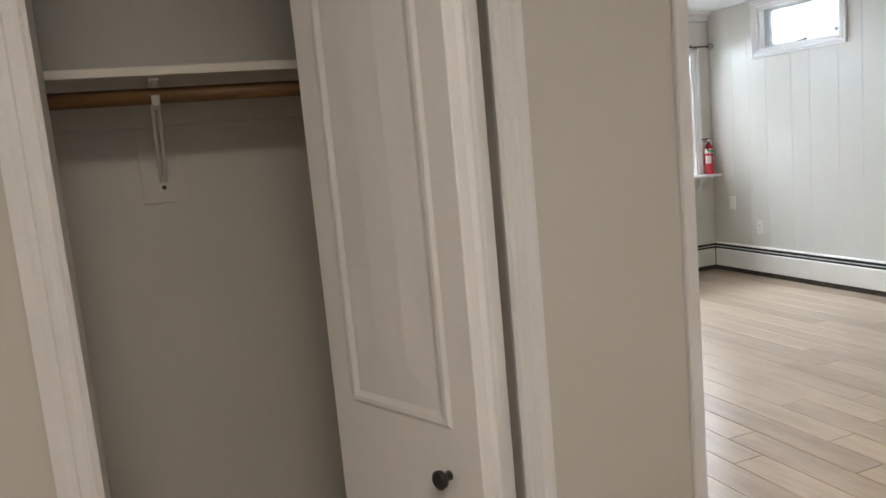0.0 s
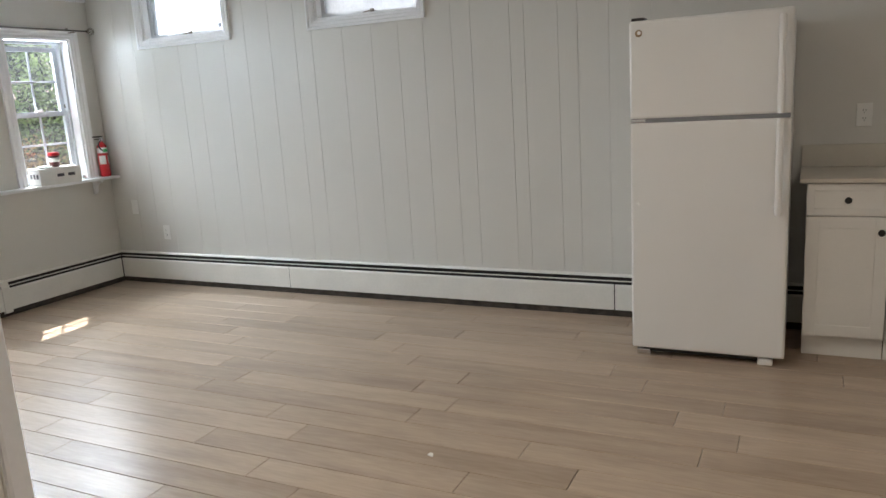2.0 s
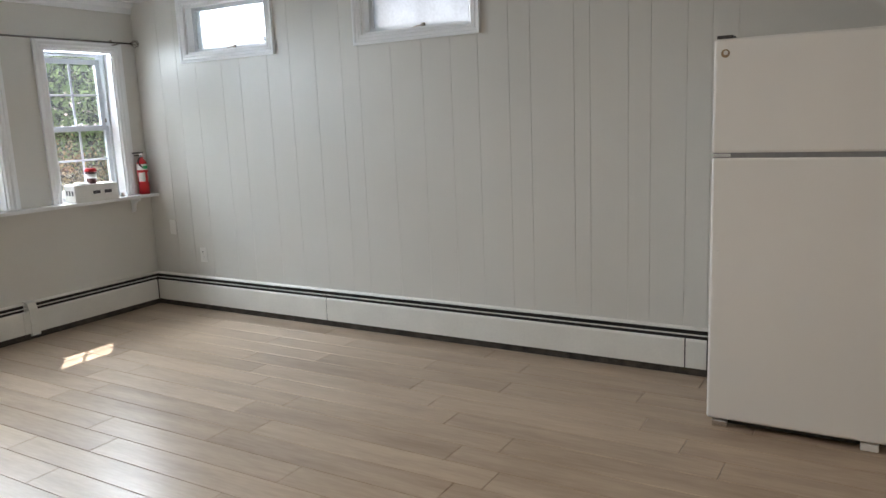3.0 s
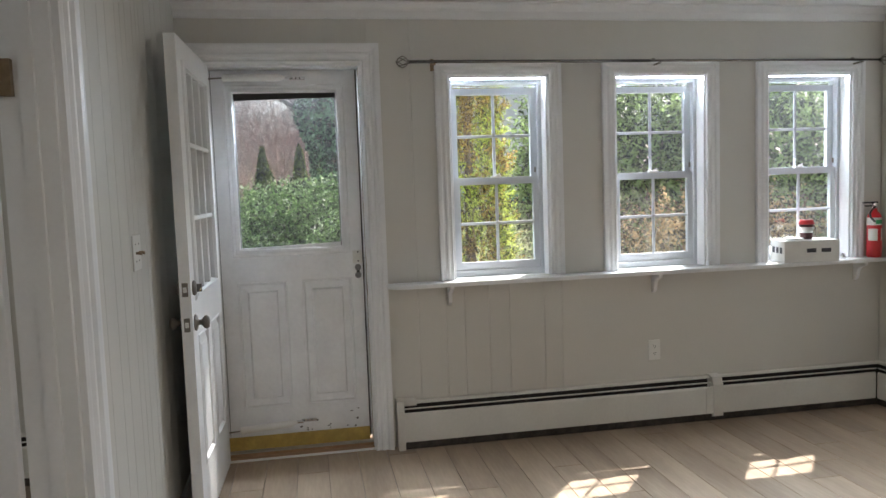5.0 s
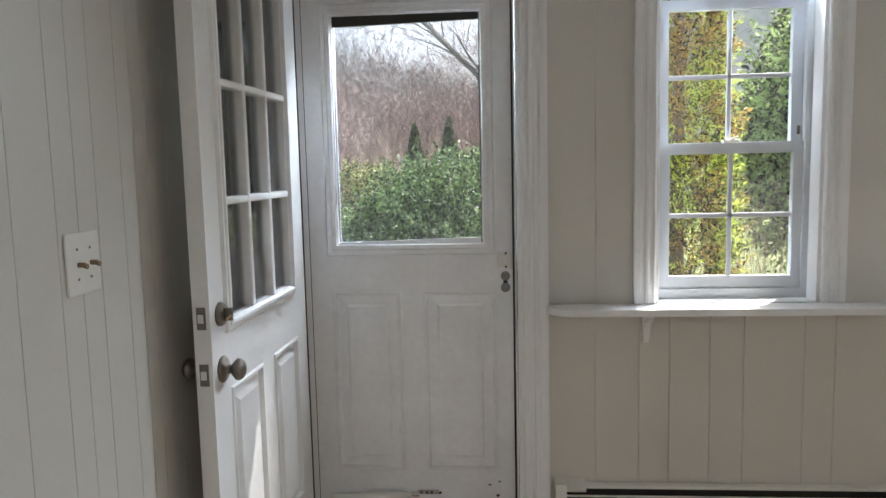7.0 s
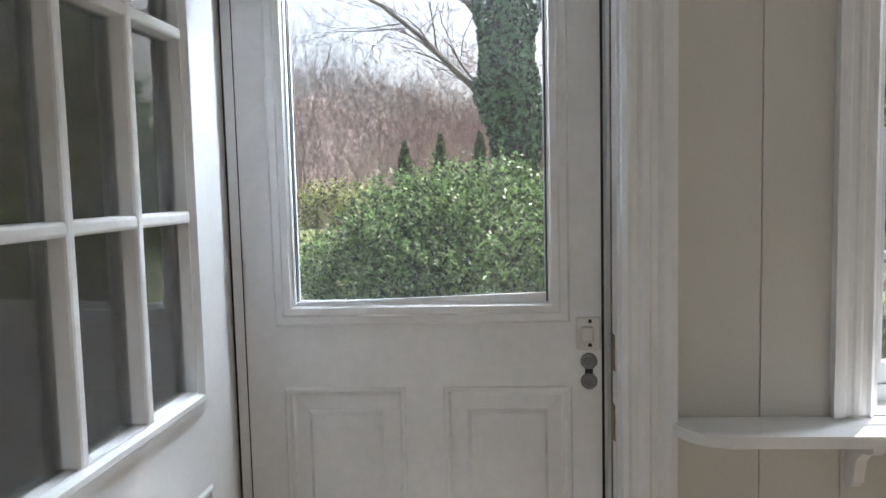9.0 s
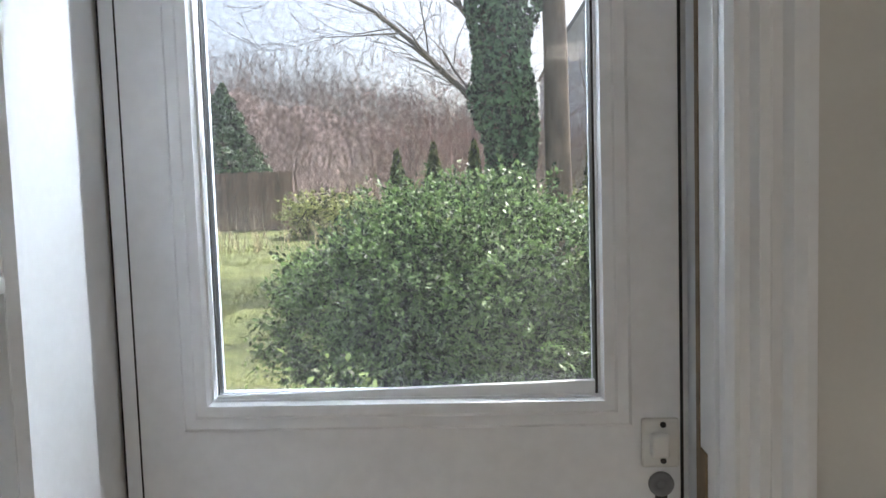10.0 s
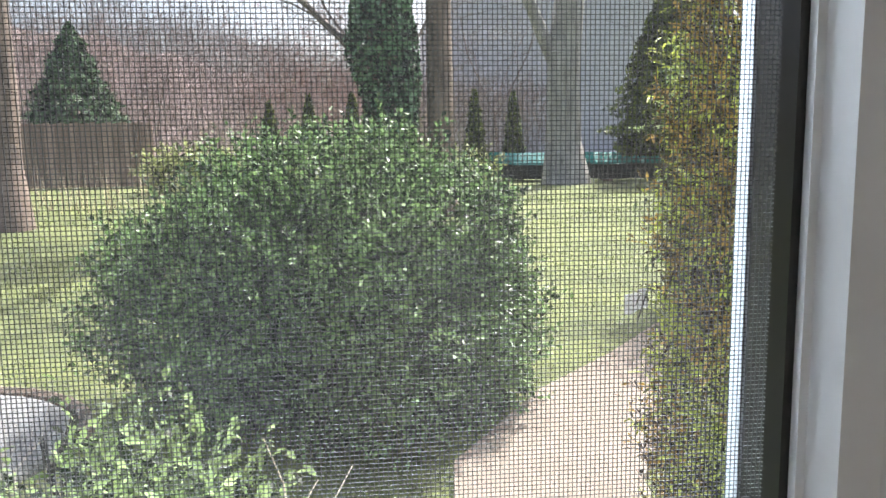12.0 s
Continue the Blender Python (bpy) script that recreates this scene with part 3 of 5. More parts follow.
for i in range(3):
    for j in range(3):
        bm = bmesh.new()
        box(bm, G[0] + i * gw, OD_T / 2 - 0.002, G[2] + j * gh, G[0] + (i + 1) * gw, OD_T / 2 + 0.002, G[2] + (j + 1) * gh)
        part("pane", bm, DOUBLE_GLASS, inner)
for out, y in ((1, OD_T), (-1, 0.0)):
    knob(inner, OD_W - 0.06, y, 0.865, out)
bm = bmesh.new()
m = Matrix.Translation((OD_W - 0.06, OD_T, 1.008)) @ Matrix.Rotation(radians(-90), 4, "X")
lathe(bm, [(0.031, 0), (0.031, 0.006), (0.026, 0.012), (0.010, 0.014)], m, 24)
box(bm, OD_W - 0.064, OD_T + 0.012, 0.992, OD_W - 0.056, OD_T + 0.034, 1.024)
part("deadbolt", bm, NICKEL, inner)
bm = bmesh.new()
tube(bm, (OD_W - 0.06, OD_T + 0.03, 1.006), (OD_W - 0.022, OD_T + 0.032, 1.0), 0.003, 0.003, 6)
part("key", bm, BRASS, inner, "brass key in the lock")
bm = bmesh.new()
m = Matrix.Translation((OD_W - 0.06, 0.0, 1.008)) @ Matrix.Rotation(radians(90), 4, "X")
lathe(bm, [(0.031, 0), (0.031, 0.006), (0.022, 0.02), (0.010, 0.022)], m, 24)
part("lock_cylinder", bm, NICKEL, inner)
for z in (0.865, 1.008):
    plate = part("latch_plate", rbox(OD_W - 0.0005, 0.010, z - 0.028, OD_W + 0.002, 0.034, z + 0.028, 0.001, 1), NICKEL, inner)
    part("latch_bolt", rbox(OD_W + 0.002, 0.015, z - 0.011, OD_W + 0.008, 0.029, z + 0.011, 0.002), PLASTIC, plate)

# closed storm door with a screen over its window; x is the world's x
SY, ST = 5.39, 0.04
storm = thing("door_2", (1.280, SY, 0.05), "closed grey-white storm door with a large screened window", "door", kind="structure")
SW, SH = 0.760, 1.98
SG = (0.129, 0.653, 1.055, 1.862)
Q1, Q2 = (0.099, 0.356, 0.200, 0.880), (0.434, 0.700, 0.200, 0.880)
bm = bmesh.new()
leaf(bm, SW, 0.0, SH, ST, [SG, Q1, Q2])
part("door_leaf", bm, WORN_DOOR, storm, "grey-white scuffed door leaf")
for x, w in ((-0.0076, 0.0072), (SW + 0.0004, 0.0066)):
    bm = bmesh.new()
    box(bm, x, 0.010, 0.0, x + w, 0.03, SH)
    part("seal", bm, BLACK, storm, "dark rubber edge seal")
bm = bmesh.new()
box(bm, SW + 0.0072, 0.012, 0.0, SW + 0.0142, 0.03, SH)
part("edge_strip", bm, TRIM, storm, "white strip along the latch edge")
bm = bmesh.new()
box(bm, 0.0205, -0.0008, 0.0, 0.0228, 0.004, SH)
part("edge_groove", bm, DARK, storm, "dark seam along the hinge stile")
for p in (Q1, Q2):
    bm = bmesh.new()
    raised_panel(bm, lambda u, d, z: (u, -d, z), *p, 0.011, steps=STORM_PANEL)
    box(bm, p[0], 0.02, p[2], p[1], 0.03, p[3])
    part("panel", bm, WORN_DOOR, storm)
bm = bmesh.new()
bevel_frame(bm, SG[0], SG[1], SG[2], SG[3], 0.044, 0.0, -1, 0.012)
part("glazing_bead", bm, WORN_DOOR, storm)
bm = bmesh.new()
ring_frame(bm, SG[0] - 0.002, SG[1] + 0.002, SG[2] - 0.002, SG[3] + 0.002, 0.006, 0.029, 0.037)
part("window_frame", bm, VINYL, storm, "bright white window frame")
bm = bmesh.new()
box(bm, SG[1] - 0.003, 0.004, SG[2], SG[1] + 0.001, 0.028, SG[3])
box(bm, SG[0] - 0.001, 0.018, SG[2], SG[0] + 0.002, 0.028, SG[3])
part("screen_track", bm, BLACK, storm)
bm = bmesh.new()
prism(bm, [(SG[0] + 0.004, SG[2]), (SG[1] - 0.004, SG[2]), (SG[1] - 0.004, SG[2] + 0.018), (SG[0] + 0.004, SG[2] + 0.004)], lambda u, v, t: (u, t, v), 0.002, 0.012)
part("screen_bar", bm, WORN_DOOR, storm, "slightly slanting bottom bar of the screen")
bm = bmesh.new()
prism(bm, [(SG[0] + 0.004, SG[3] - 0.036), (SG[1] - 0.004, SG[3] - 0.024), (SG[1] - 0.004, SG[3]), (SG[0] + 0.004, SG[3])], lambda u, v, t: (u, t, v), 0.004, 0.02)
part("screen_roller", bm, BLACK, storm, "dark roll-up screen cassette")
bm = bmesh.new()
box(bm, SG[0] + 0.003, 0.0315, SG[2] + 0.003, SG[1] - 0.003, 0.0340, SG[3] - 0.003)
pane = part("pane", bm, HAZY_GLASS, storm)
pane.visible_shadow = False
# the screen: woven wires, far too many to count
PITCH, WIRE = 0.00150, 0.00012
sv, sf = [], []


def wire(x0, y0, z0, x1, y1, z1):
    k = len(sv)
    sv.extend([(x0, y0, z0), (x1, y0, z0), (x1, y1, z0), (x0, y1, z0), (x0, y0, z1), (x1, y0, z1), (x1, y1, z1), (x0, y1, z1)])
    sf.extend([(k, k + 1, k + 5, k + 4), (k + 1, k + 2, k + 6, k + 5), (k + 2, k + 3, k + 7, k + 6), (k + 3, k, k + 4, k + 7), (k, k + 1, k + 2, k + 3), (k + 4, k + 5, k + 6, k + 7)])


for i in range(int((SG[1] - SG[0]) / PITCH)):
    x = SG[0] + 0.001 + i * PITCH
    wire(x - WIRE, 0.0140, SG[2], x + WIRE, 0.01426, SG[3])
for i in range(int((SG[3] - SG[2]) / PITCH)):
    z = SG[2] + 0.001 + i * PITCH
    wire(SG[0], 0.0142, z - WIRE, SG[1], 0.01446, z + WIRE)
mesh_ob = tagged(raw("insect_screen", sv, sf, SCREEN, storm), "fine dark woven insect screen", kind="stuff")


def closer(x0, x1, z, name="door_closer", drop=0.0):
    """A pneumatic closer lying along the leaf."""
    d = -0.036
    bm = bmesh.new()
    lathe(bm, [(0.009, 0), (0.018, 0.004), (0.019, 0.01), (0.019, x1 - x0 - 0.03), (0.014, x1 - x0 - 0.02), (0.006, x1 - x0)], Matrix.Translation((x0, d, z - drop)) @ Matrix.Rotation(radians(90) - math.atan2(drop, x1 - x0), 4, "Y"), 18)
    ob = part(name, bm, PLASTIC, storm, "white tube door closer")
    bm = bmesh.new()
    tube(bm, (x0 - 0.07, d, z - drop - 0.004), (x0, d, z - drop), 0.0045, 0.0035, 8)
    part("rod", bm, NICKEL, ob)
    bm = rbox(x1 + 0.02, -0.008, z - 0.008, x1 + 0.10, 0.0, z + 0.008, 0.001, 1)
    box(bm, x1 - 0.006, -0.04, z - 0.004, x1 + 0.03, -0.008, z + 0.004)
    part("bracket", bm, CHROME, ob)
    for i in range(3):
        bm = bmesh.new()
        tube(bm, (x1 + 0.034 + i * 0.02, -0.012, z), (x1 + 0.034 + i * 0.02, -0.008, z), 0.004, 0.004, 8)
        part("screw", bm, BLACK, ob)


closer(0.085, 0.40, 1.937)
closer(0.075, 0.375, 0.116, drop=0.02)
bm = rbox(0.708, -0.006, 0.955, 0.758, 0.0, 1.022, 0.004)
lp = part("strike_box", bm, PLASTIC, storm, "white latch keeper with screws")
part("keeper", rbox(0.718, -0.022, 0.972, 0.742, -0.006, 1.004, 0.004), PLASTIC, lp)
for z in (0.965, 1.014):
    bm = bmesh.new()
    tube(bm, (0.736, -0.009, z), (0.736, -0.006, z), 0.004, 0.004, 8)
    part("screw", bm, BLACK, lp)
for z in (0.931, 0.889):
    bm = bmesh.new()
    lathe(bm, [(0.017, 0), (0.017, 0.003), (0.014, 0.004), (0.006, 0.004), (0.006, 0.0015)], Matrix.Translation((0.734, 0.0, z)) @ Matrix.Rotation(radians(90), 4, "X"), 20)
    part("rosette", bm, GASKET, storm, "dark grey round handle rosette")
part("bolt_hole", rbox(0.726, -0.003, 0.902, 0.742, 0.0, 0.918, 0.001, 1), BLACK, storm)
part("door_sweep", rbox(0.0, -0.006, -0.02, SW, -0.001, 0.052, 0.001, 1), GOLD_STRIP, storm, "golden brown bottom sweep")
# scuffs and chips low on the leaf
rng = random.Random(4)
for i in range(14):
    x, z = 0.36 + rng.random() * 0.36, 0.06 + rng.random() ** 2 * 0.13
    bm = bmesh.new()
    w, h = 0.004 + rng.random() * 0.014, 0.002 + rng.random() * 0.005
    prism(bm, [(x, z), (x + w * 0.5, z - h), (x + w, z + h * 0.3), (x + w * 0.6, z + h)], lambda u, v, t: (u, t, v), -0.0012, 0.0)
    part("scuff", bm, DIRT_SHADE, storm)
# jamb, stops, threshold
bm = bmesh.new()
for x0, x1 in ((DOOR[0], DOOR[0] + 0.010), (DOOR[1] - 0.010, DOOR[1])):
    box(bm, x0, YN - 0.006, 0, x1, YN + 0.17, DOOR[3])
box(bm, DOOR[0], YN - 0.006, DOOR[3] - 0.012, DOOR[1], YN + 0.17, DOOR[3])
structure("door_jamb", bm, TRIM, "white door jamb", "trim")
bm = bmesh.new()
box(bm, DOOR[1] - 0.0115, YN + 0.052, 0.02, DOOR[1] - 0.0095, YN + 0.066, DOOR[3] - 0.012)
structure("weather_strip", bm, BRONZE, "old brown weather strip in the jamb", "trim")
for z in (0.87, 1.01):
    ob = part("strike_plate", rbox(DOOR[1] - 0.0125, YN + 0.022, z - 0.035, DOOR[1] - 0.009, YN + 0.05, z + 0.035, 0.001, 1), BRONZE)
    tagged(ob, "aged bronze strike plate on the jamb", "strike plate", "strike plates")
bm = bmesh.new()
box(bm, DOOR[0], YN - 0.02, 0.0, DOOR[1], YN + 0.035, 0.012)
box(bm, DOOR[0], YN + 0.035, 0.0, DOOR[1], YN + 0.17, 0.024)
sill = structure("threshold", bm, SILL_WOOD, "worn wooden door threshold", "threshold")
bm = rbox(DOOR[0] + 0.002, YN + 0.045, 0.024, DOOR[1] - 0.002, YN + 0.085, 0.030, 0.002, 1)
part("sill_plate", bm, material("dull_aluminium", (0.45, 0.43, 0.40), 0.45, 0.15, 20, metal=0.8), sill)
bm = rbox(DOOR[0] + 0.002, YN - 0.022, 0.002, DOOR[1] - 0.002, YN - 0.012, 0.014, 0.002, 1)
part("sill_edge", bm, TRIM, sill)
# old chain holder beside the casing
bm = bmesh.new()
for i in range(5):
    lathe(bm, [(0.004, -0.003), (0.007, 0), (0.004, 0.003)], Matrix.Translation((2.152 + 0.003 * (i % 2), YN - 0.032, 1.945 + i * 0.014)), 8)
box(bm, 2.146, YN - 0.032, 2.0, 2.158, YN - 0.0262, 2.03)
tagged(part("door_chain", bm, NICKEL), "short metal door chain on the casing", "chain")

# door of the next room: hinge and leaf edge at the doorway
sd = thing("door_3", (XW - 0.135, WD[1] - 0.02, 0.012), "white interior door standing open into the next room", "door", kind="structure")
bm = rbox(-0.72, -0.040, 0.0, -0.004, -0.004, 2.01, 0.002, 1)
part("door_leaf", bm, DOOR_PAINT, sd)
for z in (0.25, 1.645):
    bm = rbox(-0.045, -0.044, z, -0.004, -0.0402, z + 0.09, 0.001, 1)
    tube(bm, (0.0, -0.044, z - 0.003), (0.0, -0.044, z + 0.093), 0.006, 0.006, 10)
    box(bm, 0.004, -0.021, z, 0.045, -0.0005, z + 0.09)
    part("hinge", bm, BRONZE, sd, "aged brass butt hinge")

# closet bifold, half folded
F, L, Hh = Vector((0.668, 0.80)), Vector((0.515, 1.165)), Vector((0.872, 1.165))


def bifold_panel(p, q, name):
    d = q - p
    ang = math.degrees(math.atan2(d.y, d.x))
    root = part(name, rbox(0.0, -0.014, 0.015, d.length, 0.014, 2.0, 0.002, 1), TRIM, bifold)
    root.matrix_local = pose(p.x, p.y, 0, 0, 0, ang)
    for z0, z1 in ((0.12, 0.60), (0.91, 1.88)):
        bm = bmesh.new()
        for out in (1, -1):
            pr = [(0.06, 0.0), (0.068, 0.004), (0.076, 0.004), (0.088, 0.0008), (0.12, 0.0012), (0.16, 0.0035)]
            rings = [[bm.verts.new((u, -out * (0.014 + dd), z)) for u, z in ((i, z0 + i - 0.06), (d.length - i, z0 + i - 0.06), (d.length - i, z1 - i + 0.06), (i, z1 - i + 0.06))] for i, dd in pr]
            for r0, r1 in zip(rings, rings[1:]):
                for i in range(4):
                    bm.faces.new((r0[i], r0[(i + 1) % 4], r1[(i + 1) % 4], r1[i]))
            bm.faces.new(rings[-1])
        part("panel_moulding", bm, TRIM, root)
    return root


bifold = thing("bifold_door", (0, 0, 0), "white half-folded bifold closet door with raised panels", "closet door")
front = bifold_panel(L, F, "door_panel")
bifold_panel(F + Vector((0.012, 0.012)), Hh, "door_panel")
bm = bmesh.new()
lathe(bm, [(0.009, 0), (0.007, 0.008), (0.008, 0.012), (0.016, 0.018), (0.017, 0.026), (0.010, 0.031)], Matrix.Translation(((F - L).length - 0.08, -0.014, 0.825)) @ Matrix.Rotation(radians(90), 4, "X"), 18)
part("knob", bm, BLACK, front, "dark bronze round knob")
bm = bmesh.new()
box(bm, CO[0] + 0.001, YC - 0.05, 2.008, CO[1] - 0.001, YC - 0.012, 2.028)
tagged(part("closet_track", bm, TRIM), "white overhead track of the closet door", "track")

# closet shelf, rod, bracket
SHZ = 1.605
bm = rbox(-0.249, 1.44, SHZ - 0.02, XC - 0.101, 1.849, SHZ, 0.002)
tagged(part("closet_shelf", bm, PAINT), "off-white painted closet shelf", "shelf")
bm = bmesh.new()
tube(bm, (-0.249, 1.53, SHZ - 0.055), (XC - 0.101, 1.53, SHZ - 0.055), 0.018, 0.018, 20)
tagged(part("closet_rod", bm, RODWOOD), "brown wooden clothes rod under the shelf", "rod")
bk = thing("shelf_bracket", (0.255, 1.849, SHZ - 0.02), "white metal shelf and rod bracket on the closet wall", "bracket")
part("top_arm", rbox(-0.011, -0.36, -0.006, 0.011, 0, 0, 0.001, 1), PLASTIC, bk)
part("wall_arm", rbox(-0.011, -0.006, -0.27, 0.011, 0, -0.006, 0.001, 1), PLASTIC, bk)
bm = bmesh.new()
for k in (-0.007, 0.007):
    tube(bm, (k, -0.30, -0.006), (k, -0.006, -0.23), 0.004, 0.004, 6)
tube(bm, (0, -0.318, -0.006), (0, -0.318, -0.060), 0.009, 0.009, 10)
part("brace", bm, PLASTIC, bk)
bm = bmesh.new()
for i in range(9):
    a0, a1 = math.pi + math.pi * i / 9, math.pi + math.pi * (i + 1) / 9
    tube(bm, (0, -0.319 + 0.022 * math.cos(a0), -0.035 + 0.022 * math.sin(a0)), (0, -0.319 + 0.022 * math.cos(a1), -0.035 + 0.022 * math.sin(a1)), 0.009, 0.009, 8)
part("rod_hook", bm, PLASTIC, bk)
bm = bmesh.new()
tube(bm, (0.0, -0.010, -0.245), (0.0, -0.006, -0.245), 0.006, 0.006, 8)
part("screw", bm, BLACK, bk)
bm = rbox(-0.10, 1.840, 1.50, 0.95, 1.8495, 1.585, 0.001, 1)
tagged(part("shelf_cleat", bm, PAINT), "off-white wooden cleat under the closet shelf", "cleat")
bm = rbox(0.20, 1.842, 1.30, 0.31, 1.8495, 1.499, 0.001, 1)
tagged(part("bracket_block", bm, PAINT), "painted wooden block behind the bracket", "block")

# ---- baseboard heaters ----


def heater(name, m, length, joints, left_cap, plates, label, near=0.0, far=0.0):
    """Local x along the wall, y out of the wall is negative."""
    ob = thing(name, m, label, "baseboard heater", "baseboard heaters")
    # plate and fins are coloured dark to paint the shade within the slot
    bm = bmesh.new()
    box(bm, 0, -0.004, 0.03, length, 0, 0.250)
    part("back_plate", bm, DARK, ob)
    bm = bmesh.new()
    prism(bm, [(0, 0.250), (-0.004, 0.254), (-0.024, 0.248), (-0.028, 0.240), (-0.025, 0.240), (-0.022, 0.244), (0, 0.247)], lambda u, v, t: (t, u, v), 0, length)
    part("top_cover", bm, HEATER, ob)
    bm = bmesh.new()
    prism(bm, [(-0.040, 0.2155), (-0.044, 0.2155), (-0.044, 0.222), (-0.040, 0.222)], lambda u, v, t: (t, u, v), near * 0.65 + 0.005, length - far * 0.65 - 0.005)
    part("damper", bm, HEATER, ob)
    bm = bmesh.new()
    box(bm, 0.003, -0.060, 0.041, length - 0.003, -0.004, 0.15)
    part("fin_element", bm, DARK, ob, "fins with the slot's shade painted in")
    # dirt and the shade below the panel, painted as one dark box
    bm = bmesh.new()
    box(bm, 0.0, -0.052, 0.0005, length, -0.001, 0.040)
    part("floor_gap", bm, DIRT_SHADE, ob, "dirt and painted shade in the gap under the heater")
    xs = [near, *joints, length - far]
    for a, b in zip(xs, xs[1:]):
        bm = bmesh.new()
        prism(bm, [(-0.062, 0.046), (-0.066, 0.044), (-0.066, 0.190), (-0.062, 0.200), (-0.058, 0.202), (-0.058, 0.199), (-0.061, 0.196), (-0.062, 0.188)], lambda u, v, t: (t, u, v), a + 0.0035, b - 0.0035)
        part("front_panel", bm, HEATER, ob)
    if left_cap:
        bm = bmesh.new()
        prism(bm, [(0, 0.002), (-0.074, 0.002), (-0.074, 0.215), (-0.052, 0.262), (0, 0.270)], lambda u, v, t: (t, u, v), -0.022, 0.016)
        part("end_cap", bm, HEATER, ob)
        bm = bmesh.new()
        prism(bm, [(0, 0.256), (-0.054, 0.238), (-0.056, 0.246), (0, 0.268)], lambda u, v, t: (t, u, v), 0.016, 0.085)
        part("end_tab", bm, HEATER, ob)
    for a, b in plates:
        bm = bmesh.new()
        prism(bm, [(0, 0.002), (-0.072, 0.028), (-0.072, 0.212), (-0.054, 0.254), (0, 0.262)], lambda u, v, t: (t, u, v), a, b)
        part("joint_cover", bm, HEATER, ob)
        part("joint_flap", rbox(a - 0.045, -0.071, 0.045, a - 0.002, -0.0665, 0.2, 0.001, 1), HEATER, ob)
    return ob


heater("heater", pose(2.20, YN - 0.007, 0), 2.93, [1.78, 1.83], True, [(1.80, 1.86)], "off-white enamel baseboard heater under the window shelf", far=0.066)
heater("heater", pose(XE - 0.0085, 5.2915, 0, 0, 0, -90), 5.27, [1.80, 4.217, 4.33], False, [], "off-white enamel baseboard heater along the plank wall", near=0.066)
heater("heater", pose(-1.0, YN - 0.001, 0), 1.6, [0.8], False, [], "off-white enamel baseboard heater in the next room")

# ---- window shelf ----
bm = bmesh.new()
pts = [(XE - 0.009, YN - 0.007), (XE - 0.009, YN - 0.125), (2.235, YN - 0.125)]
for i in range(9):
    a = math.pi * 1.5 - math.pi / 2 * i / 8
    pts.append((2.235 + 0.085 * math.cos(a), YN - 0.04 + 0.085 * math.sin(a)))
pts.append((2.15, YN - 0.007))
prism(bm, pts, lambda u, v, t: (u, v, t), 0.872, 0.894)
bmesh.ops.bevel(bm, geom=[e for e in bm.edges if abs(e.verts[0].co.z - e.verts[1].co.z) < 1e-4], offset=0.004, segments=2, affect="EDGES")
shelf = part("window_shelf", bm, TRIM)
tagged(shelf, "long white wooden shelf under the sash windows", "shelf")
for a, b in WIN:
    bm = bmesh.new()
    box(bm, a + 0.001, YN - 0.006, 0.876, b - 0.001, YN + 0.075, WZ0 + 0.0008)
    part("window_stool", bm, TRIM, shelf)
for x in (2.492, 3.67, 4.96):
    bm = bmesh.new()
    pr = [(0, 0), (-0.10, 0), (-0.10, -0.014), (-0.088, -0.022), (-0.06, -0.03), (-0.04, -0.05), (-0.034, -0.075), (-0.030, -0.095), (-0.014, -0.11), (0, -0.115)]
    prism(bm, pr, lambda u, v, t: (t, YN - 0.0065 + u, 0.8715 + v), x - 0.010, x + 0.010)
    tagged(part("shelf_bracket", bm, TRIM), "small white scrolled wooden shelf bracket", "bracket", "window shelf brackets")

# curtain rod
RZ, RY = 2.040, 5.215
rod = thing("curtain_rod", (2.31, RY, RZ), "long satin nickel curtain rod with cage finials", "curtain rod")
bm = bmesh.new()
tube(bm, (0, 0, 0), (1.32, 0, 0), 0.0085, 0.0085, 14)
tube(bm, (1.30, 0, 0), (2.74, 0, 0), 0.0065, 0.0065, 14)
part("pole", bm, STEEL, rod)
for x, s in ((0.0, -1), (2.74, 1)):
    bm = bmesh.new()
    R = 0.028
    for k in range(6):
        ph = 2 * math.pi * k / 6
        prev = None
        for i in range(9):
            a = math.pi * i / 8
            p = Vector((x + s * (0.008 + R - R * math.cos(a)), R * math.sin(a) * math.cos(ph + a * 0.5), R * math.sin(a) * math.sin(ph + a * 0.5)))
            if prev is not None:
                tube(bm, prev, p, 0.0024, 0.0024, 6, False)
            prev = p
    tube(bm, (x, 0, 0), (x + s * 0.012, 0, 0), 0.012, 0.010, 12)
    tube(bm, (x + s * 0.06, 0, 0), (x + s * 0.07, 0, 0), 0.008, 0.003, 12)
    part("finial", bm, NICKEL, rod)
for x in (0.13, 1.375, 2.62):
    bm = bmesh.new()
    tube(bm, (x, 0, -0.012), (x, YN - 0.008 - RY, -0.012), 0.005, 0.005, 8)
    box(bm, x - 0.009, YN - 0.012 - RY, -0.036, x + 0.009, YN - 0.0065 - RY, 0.026)
    box(bm, x - 0.006, -0.011, -0.016, x + 0.006, 0.011, -0.0105)
    part("bracket", bm, BRONZE if x < 0.5 else NICKEL, rod)

# plates
plate_kinds = {"outlet": (0.072, 0.117), "switch": (0.118, 0.125), "blank": (0.072, 0.117)}


